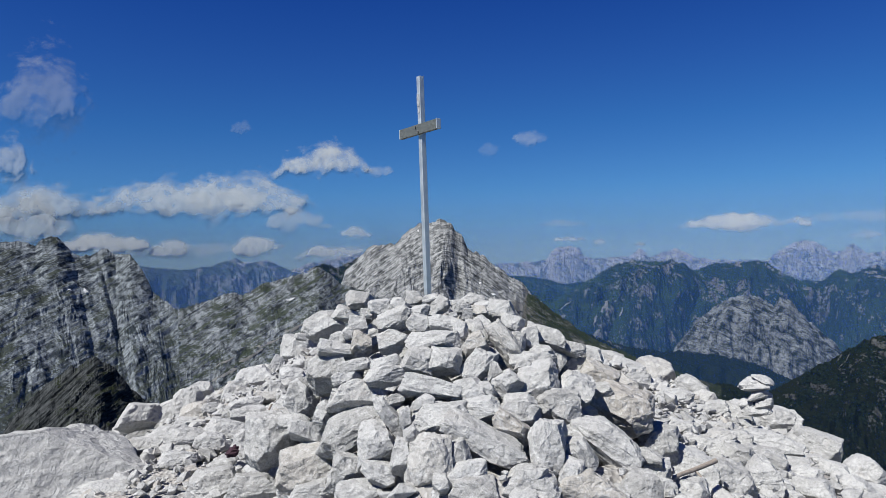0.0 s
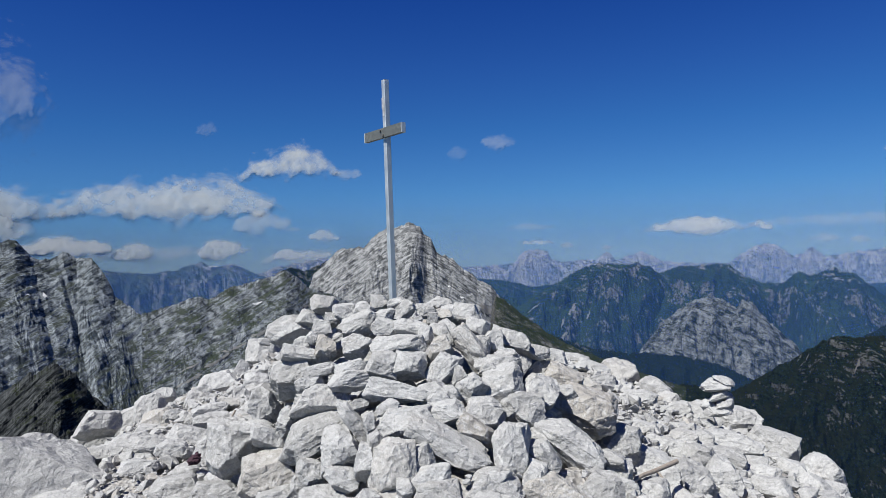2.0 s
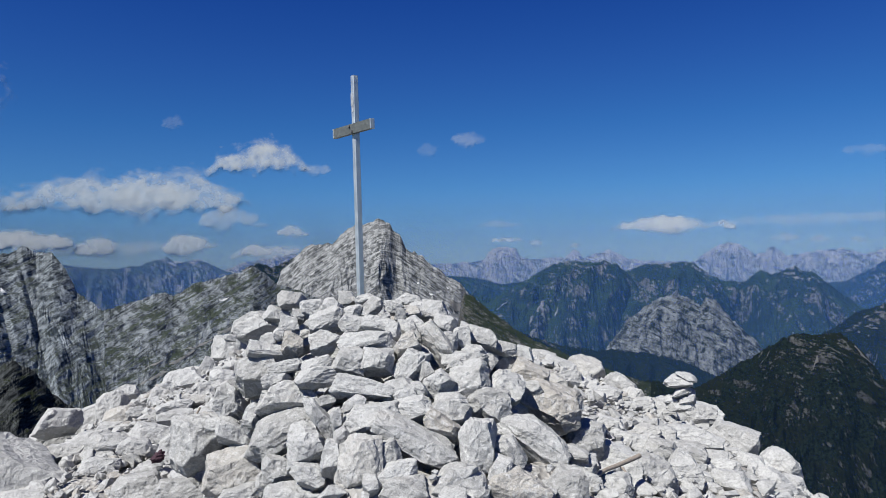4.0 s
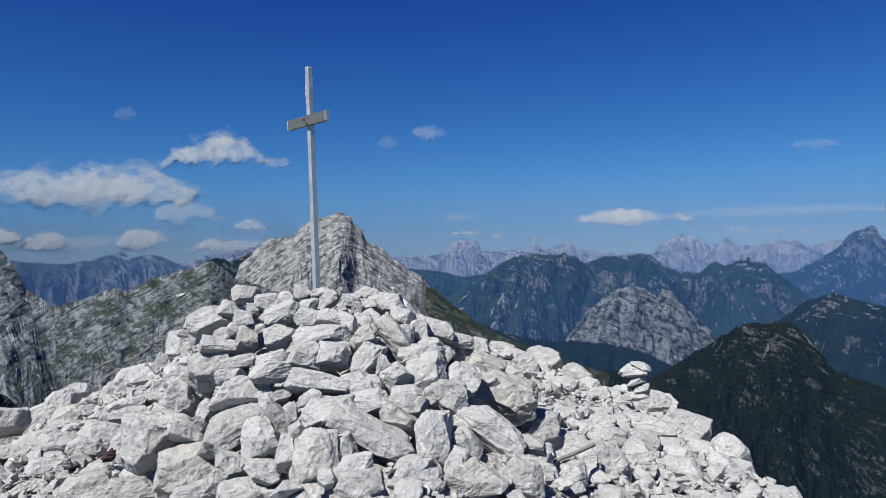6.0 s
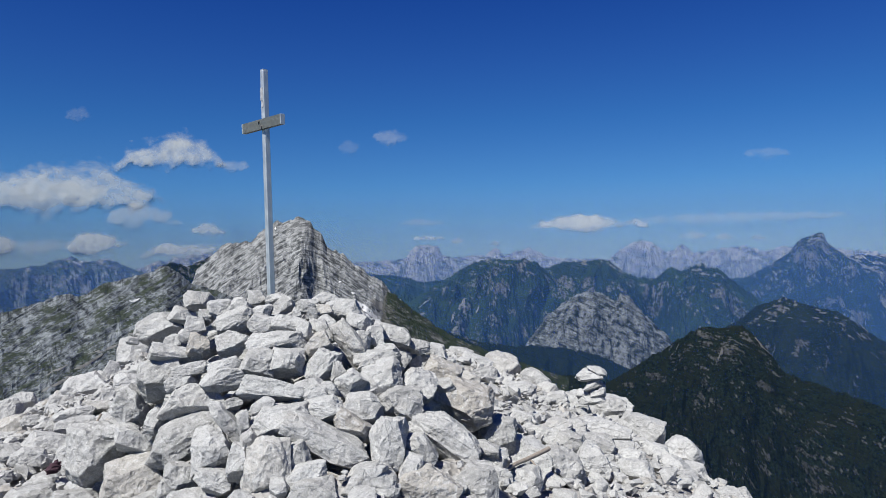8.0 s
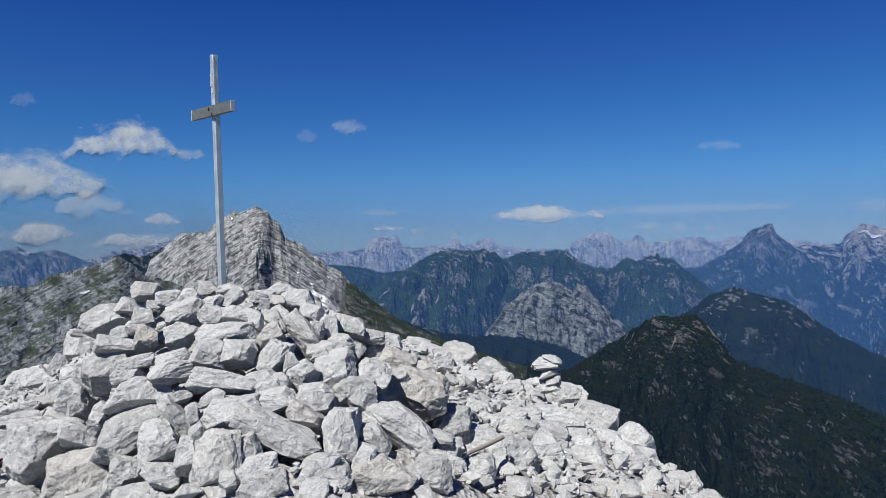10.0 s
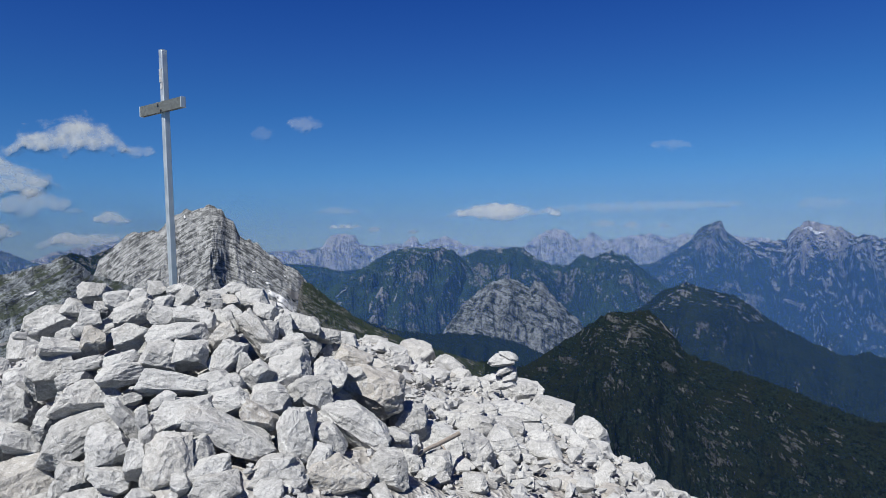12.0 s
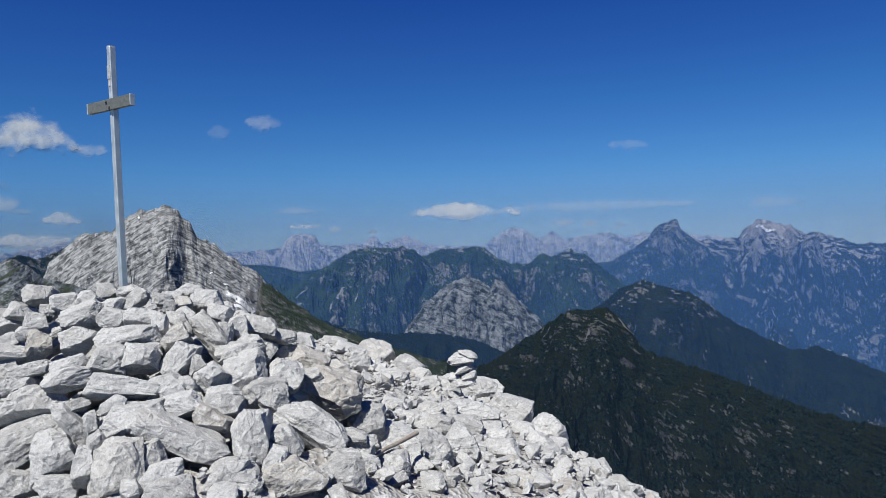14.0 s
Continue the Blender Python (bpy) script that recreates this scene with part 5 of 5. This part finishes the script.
for row in (
    (0.97, 5.43, 0.82, 0.29, 0.13, 0.13, 15, -10, 0.20),
    (1.18, 5.59, 0.74, 0.22, 0.13, 0.13, 10, -12, 0.30),
    (2.75, 11.51, -0.23, 0.45, 0.24, 0.23, 5, -13, 0.10),
    (2.78, 10.62, -0.25, 0.57, 0.30, 0.29, 16, -15, 0.20),
    (3.37, 11.13, -0.46, 0.69, 0.52, 0.54, 14, -17, 0.35),
    (2.62, 9.44, -0.23, 0.43, 0.29, 0.30, 5, -16, 0.10),
    (3.83, 10.81, -0.67, 0.72, 0.48, 0.49, 12, -20, 0.30),
    (2.94, 8.86, -0.35, 0.49, 0.26, 0.25, 0, -18, 0.10),
    (5.08, 11.18, -1.23, 1.25, 0.56, 0.53, 4, -24, -0.05),
    (4.96, 10.41, -1.09, 0.57, 0.44, 0.45, 4, -25, -0.05),
    (4.04, 9.68, -0.78, 0.55, 0.32, 0.32, 8, -23, 0.10),
):
    stone(ground, *row)
for row in (
    (5.15, 9.75, -1.33, 0.82, 0.60, 0.68, 22, -28, 0.30),
    (4.98, 8.25, -1.17, 0.60, 0.38, 0.38, 8, -31, 0.35),
    (3.68, 9.35, -0.62, 0.35, 0.22, 0.22, 0, -21, 0.20),
    (3.50, 7.50, -0.60, 0.70, 0.34, 0.33, 6, -25, 0.10),
    (3.21, 6.20, -0.50, 0.29, 0.21, 0.22, 10, -27, 0.10),
    (3.02, 5.71, -0.45, 0.38, 0.21, 0.20, 5, -28, 0.20),
    (4.13, 6.94, -0.89, 0.40, 0.20, 0.19, 28, -31, 0.10),
    (4.17, 7.46, -0.89, 0.38, 0.23, 0.23, 15, -29, 0.20),
    (4.77, 7.65, -1.21, 0.40, 0.22, 0.21, 10, -32, 0.20),
    (3.19, 6.41, -0.49, 0.38, 0.23, 0.23, 10, -26, 0.20),
    (3.94, 10.50, -0.72, 0.35, 0.25, 0.26, 10, -21, 0.20),
):
    stone(ground, *row)
for row in (
    (-4.66, 10.38, -0.76, 0.70, 0.44, 0.45, -5, 24, 0.35),
    (-4.74, 11.75, -1.12, 1.24, 0.60, 0.63, -14, 22, 0.30),
    (-4.30, 11.51, -0.88, 0.58, 0.55, 0.68, -10, 20, 0.30),
    (-4.93, 10.73, -1.07, 0.62, 0.33, 0.32, -10, 25, 0.20),
    (-2.80, 7.12, -0.48, 0.42, 0.23, 0.22, -6, 21, 0.10),
    (-3.33, 8.25, -0.53, 0.55, 0.28, 0.27, -5, 22, 0.10),
    (-3.53, 8.14, -0.60, 0.47, 0.25, 0.24, 0, 23, 0.10),
):
    stone(ground, *row)
for row in (
    (0.47, 10.95, 0.85, 0.46, 0.30, 0.22, 5, -3, 0.50),
    (0.60, 10.80, 0.74, 0.34, 0.25, 0.20, 0, -3, 0.20),
    (0.24, 10.90, 0.78, 0.28, 0.22, 0.16, 0, 0, 0.10),
    (0.90, 10.90, 0.55, 0.40, 0.30, 0.24, 12, -5, 0.20),
):
    stone(ground, *row)


small_cairn = tagged(new("small_cairn"), "small waymark stack of flat limestone pieces on a ledge", "cairn")
stone(small_cairn, 3.965, 8.624, -0.085, 0.29, 0.21, 0.085, 24, -24, 0.5)
stone(small_cairn, 3.873, 8.668, -0.157, 0.38, 0.28, 0.16, 4, -23, 0.1)
stone(small_cairn, 3.905, 8.651, -0.290, 0.29, 0.22, 0.13, -16, -23, 0.5)
stone(small_cairn, 3.779, 8.707, -0.405, 0.19, 0.14, 0.14, 0, -22, 0.1)
stone(small_cairn, 4.025, 8.619, -0.372, 0.14, 0.16, 0.25, 8, -24, 0.3)
stone(small_cairn, 3.886, 8.663, -0.479, 0.39, 0.29, 0.15, 0, -23, 0.1)
stone(small_cairn, 3.925, 8.600, -0.405, 0.18, 0.15, 0.12, -6, -23, 0.2)


def branch(points, thick):
    cu = bpy.data.curves.new("dry_branch", "CURVE")
    cu.dimensions, cu.bevel_depth, cu.bevel_resolution = "3D", thick, 3
    sp = cu.splines.new("NURBS")
    sp.points.add(len(points) - 1)
    sp.use_endpoint_u, sp.order_u = True, 3
    for k, (q, p) in enumerate(zip(sp.points, points)):
        q.co, q.radius = (*p, 1), 0.6 + 0.5 * k / len(points)
    cu.materials.append(M_WOOD)
    return tagged(new("dry_branch", cu), "bleached dry branch lying on the stones", "branch")


branch(((1.33, 4.38, 0.05), (1.44, 4.50, 0.06), (1.54, 4.62, 0.07), (1.69, 4.72, 0.07), (1.88, 4.84, 0.09)), 0.018)
branch(((1.68, 4.72, 0.07), (1.71, 4.69, 0.05), (1.71, 4.66, 0.03)), 0.010)
branch(((-1.96, 7.24, -0.13), (-1.92, 7.27, -0.08), (-1.86, 7.31, 0.04)), 0.012)


# a scrap of cloth wedged between the stones
bm = bmesh.new()
bmesh.ops.create_icosphere(bm, subdivisions=3, radius=1.0)
for v in bm.verts:
    v.co *= 1 + 0.5 * noise.fractal(v.co * 1.8, 0.8, 2.0, 4)
bmesh.ops.transform(bm, matrix=pose(-2.06, 6.59, -0.25, 0, -25, 20) @ Matrix.Diagonal((0.062, 0.05, 0.045, 1)), verts=bm.verts)
tagged(link_mesh("cloth_scrap", bm, M_CLOTH), "crumpled dark maroon cloth scrap wedged between stones", "cloth")


# ---- scattered rubble ----
def low_rock(seed):
    rng = random.Random(seed)
    bm = bmesh.new()
    for _ in range(13):
        v = Vector([rng.gauss(0, 1) for _ in range(3)]).normalized()
        v /= max(0.8, max(abs(c) for c in v))
        bm.verts.new(v)
    hull = bmesh.ops.convex_hull(bm, input=bm.verts)
    junk = [g for g in hull["geom_interior"] + hull["geom_unused"] if isinstance(g, bmesh.types.BMVert)]
    bmesh.ops.delete(bm, geom=list(set(junk)), context="VERTS")
    bmesh.ops.bevel(bm, geom=list(bm.edges), offset=0.05, segments=1, affect="EDGES")
    bmesh.ops.triangulate(bm, faces=bm.faces)
    bm.verts.index_update()
    out = ([v.co.copy() for v in bm.verts], [tuple(v.index for v in f.verts) for f in bm.faces])
    bm.free()
    return out


def rubble(name, count, small, large, area, seed, sink, parent, label):
    rng = random.Random(seed)
    protos = [low_rock(seed * 50 + i) for i in range(14)]
    verts, faces = [], []
    for _ in range(count):
        x, y = area(rng)
        s = small * (large / small) ** (rng.random() ** 2.2)
        z = (summit(x, y) - sink if parent is cairn else crest_height(x, y) + 0.04) + s * 0.15
        m = pose(x, y, z, rng.uniform(-35, 35), rng.uniform(-35, 35), rng.uniform(0, 360)) @ Matrix.Diagonal((s * rng.uniform(0.8, 1.3), s * rng.uniform(0.6, 1.0), s * rng.uniform(0.4, 0.8), 1))
        vs, fs = rng.choice(protos)
        n = len(verts)
        verts.extend(m @ v for v in vs)
        faces.extend(tuple(n + k for k in f) for f in fs)
    me = bpy.data.meshes.new(name)
    me.from_pydata(verts, [], faces)
    me.materials.append(M_RUBBLE)
    ob = new(name, me)
    ob.parent = parent
    return tagged(ob, label, kind="stuff")


def on_ridge(rng):
    while True:
        x, y = rng.uniform(-5.5, 6.5), rng.uniform(3.2, 13.5)
        if math.hypot(x, y - 5.9) > 1.9:
            return x, y


def on_cairn(rng):
    a, r = rng.uniform(0, 2 * math.pi), 2.1 * math.sqrt(rng.random())
    return r * math.cos(a) - 0.05, 5.95 + r * math.sin(a)


def all_round(rng):
    return rng.uniform(-7, 7), rng.uniform(-5, 3.4)


# blocks on the far side of the cairn and about the crest
rng = random.Random(77)
for _ in range(46):
    a, r = rng.uniform(0.5, 2.99), rng.uniform(0.2, 1.2)
    x, y = r * math.cos(a) * 1.1 - 0.05, 6.7 + r * math.sin(a)
    s = rng.uniform(0.22, 0.42)
    if x > 0.35:
        continue
    stone(cairn, x, y, summit(x, y) - 0.19, s * 1.3, s, s * 0.75, rng.uniform(-20, 20), rng.uniform(-40, 40))
# deeper blocks that show in the gaps of the heap
for _ in range(150):
    a, r = rng.uniform(3.0, 6.5), 0.3 + 1.7 * math.sqrt(rng.random())
    x, y = r * math.cos(a) - 0.05, 5.95 + r * math.sin(a)
    s = rng.uniform(0.14, 0.26)
    stone(cairn, x, y + 0.16, summit(x, y) - (0.27 if x < 0.5 else 0.16), s * 1.3, s, s * 0.8, rng.uniform(-40, 40), rng.uniform(-40, 40))
for _ in range(170):
    x, y = rng.uniform(-5.5, 6.2), rng.uniform(3.4, 12.6)
    s = rng.uniform(0.12, 0.34)
    if math.hypot(x, y - 5.9) > 2.3:
        stone(ground, x, y, summit(x, y) - 0.08, s * 1.35, s, s * 0.7, rng.uniform(-15, 15), rng.uniform(-60, 60))

rubble("rubble", 12000, 0.022, 0.11, on_ridge, 3, 0.05, ground, "small angular limestone rubble")
rubble("rubble", 2200, 0.03, 0.18, all_round, 4, 0.05, ground, "small angular limestone rubble")
rubble("chipped_rock", 1700, 0.04, 0.13, on_cairn, 5, 0.58, cairn, "limestone chips wedged between the cairn stones")
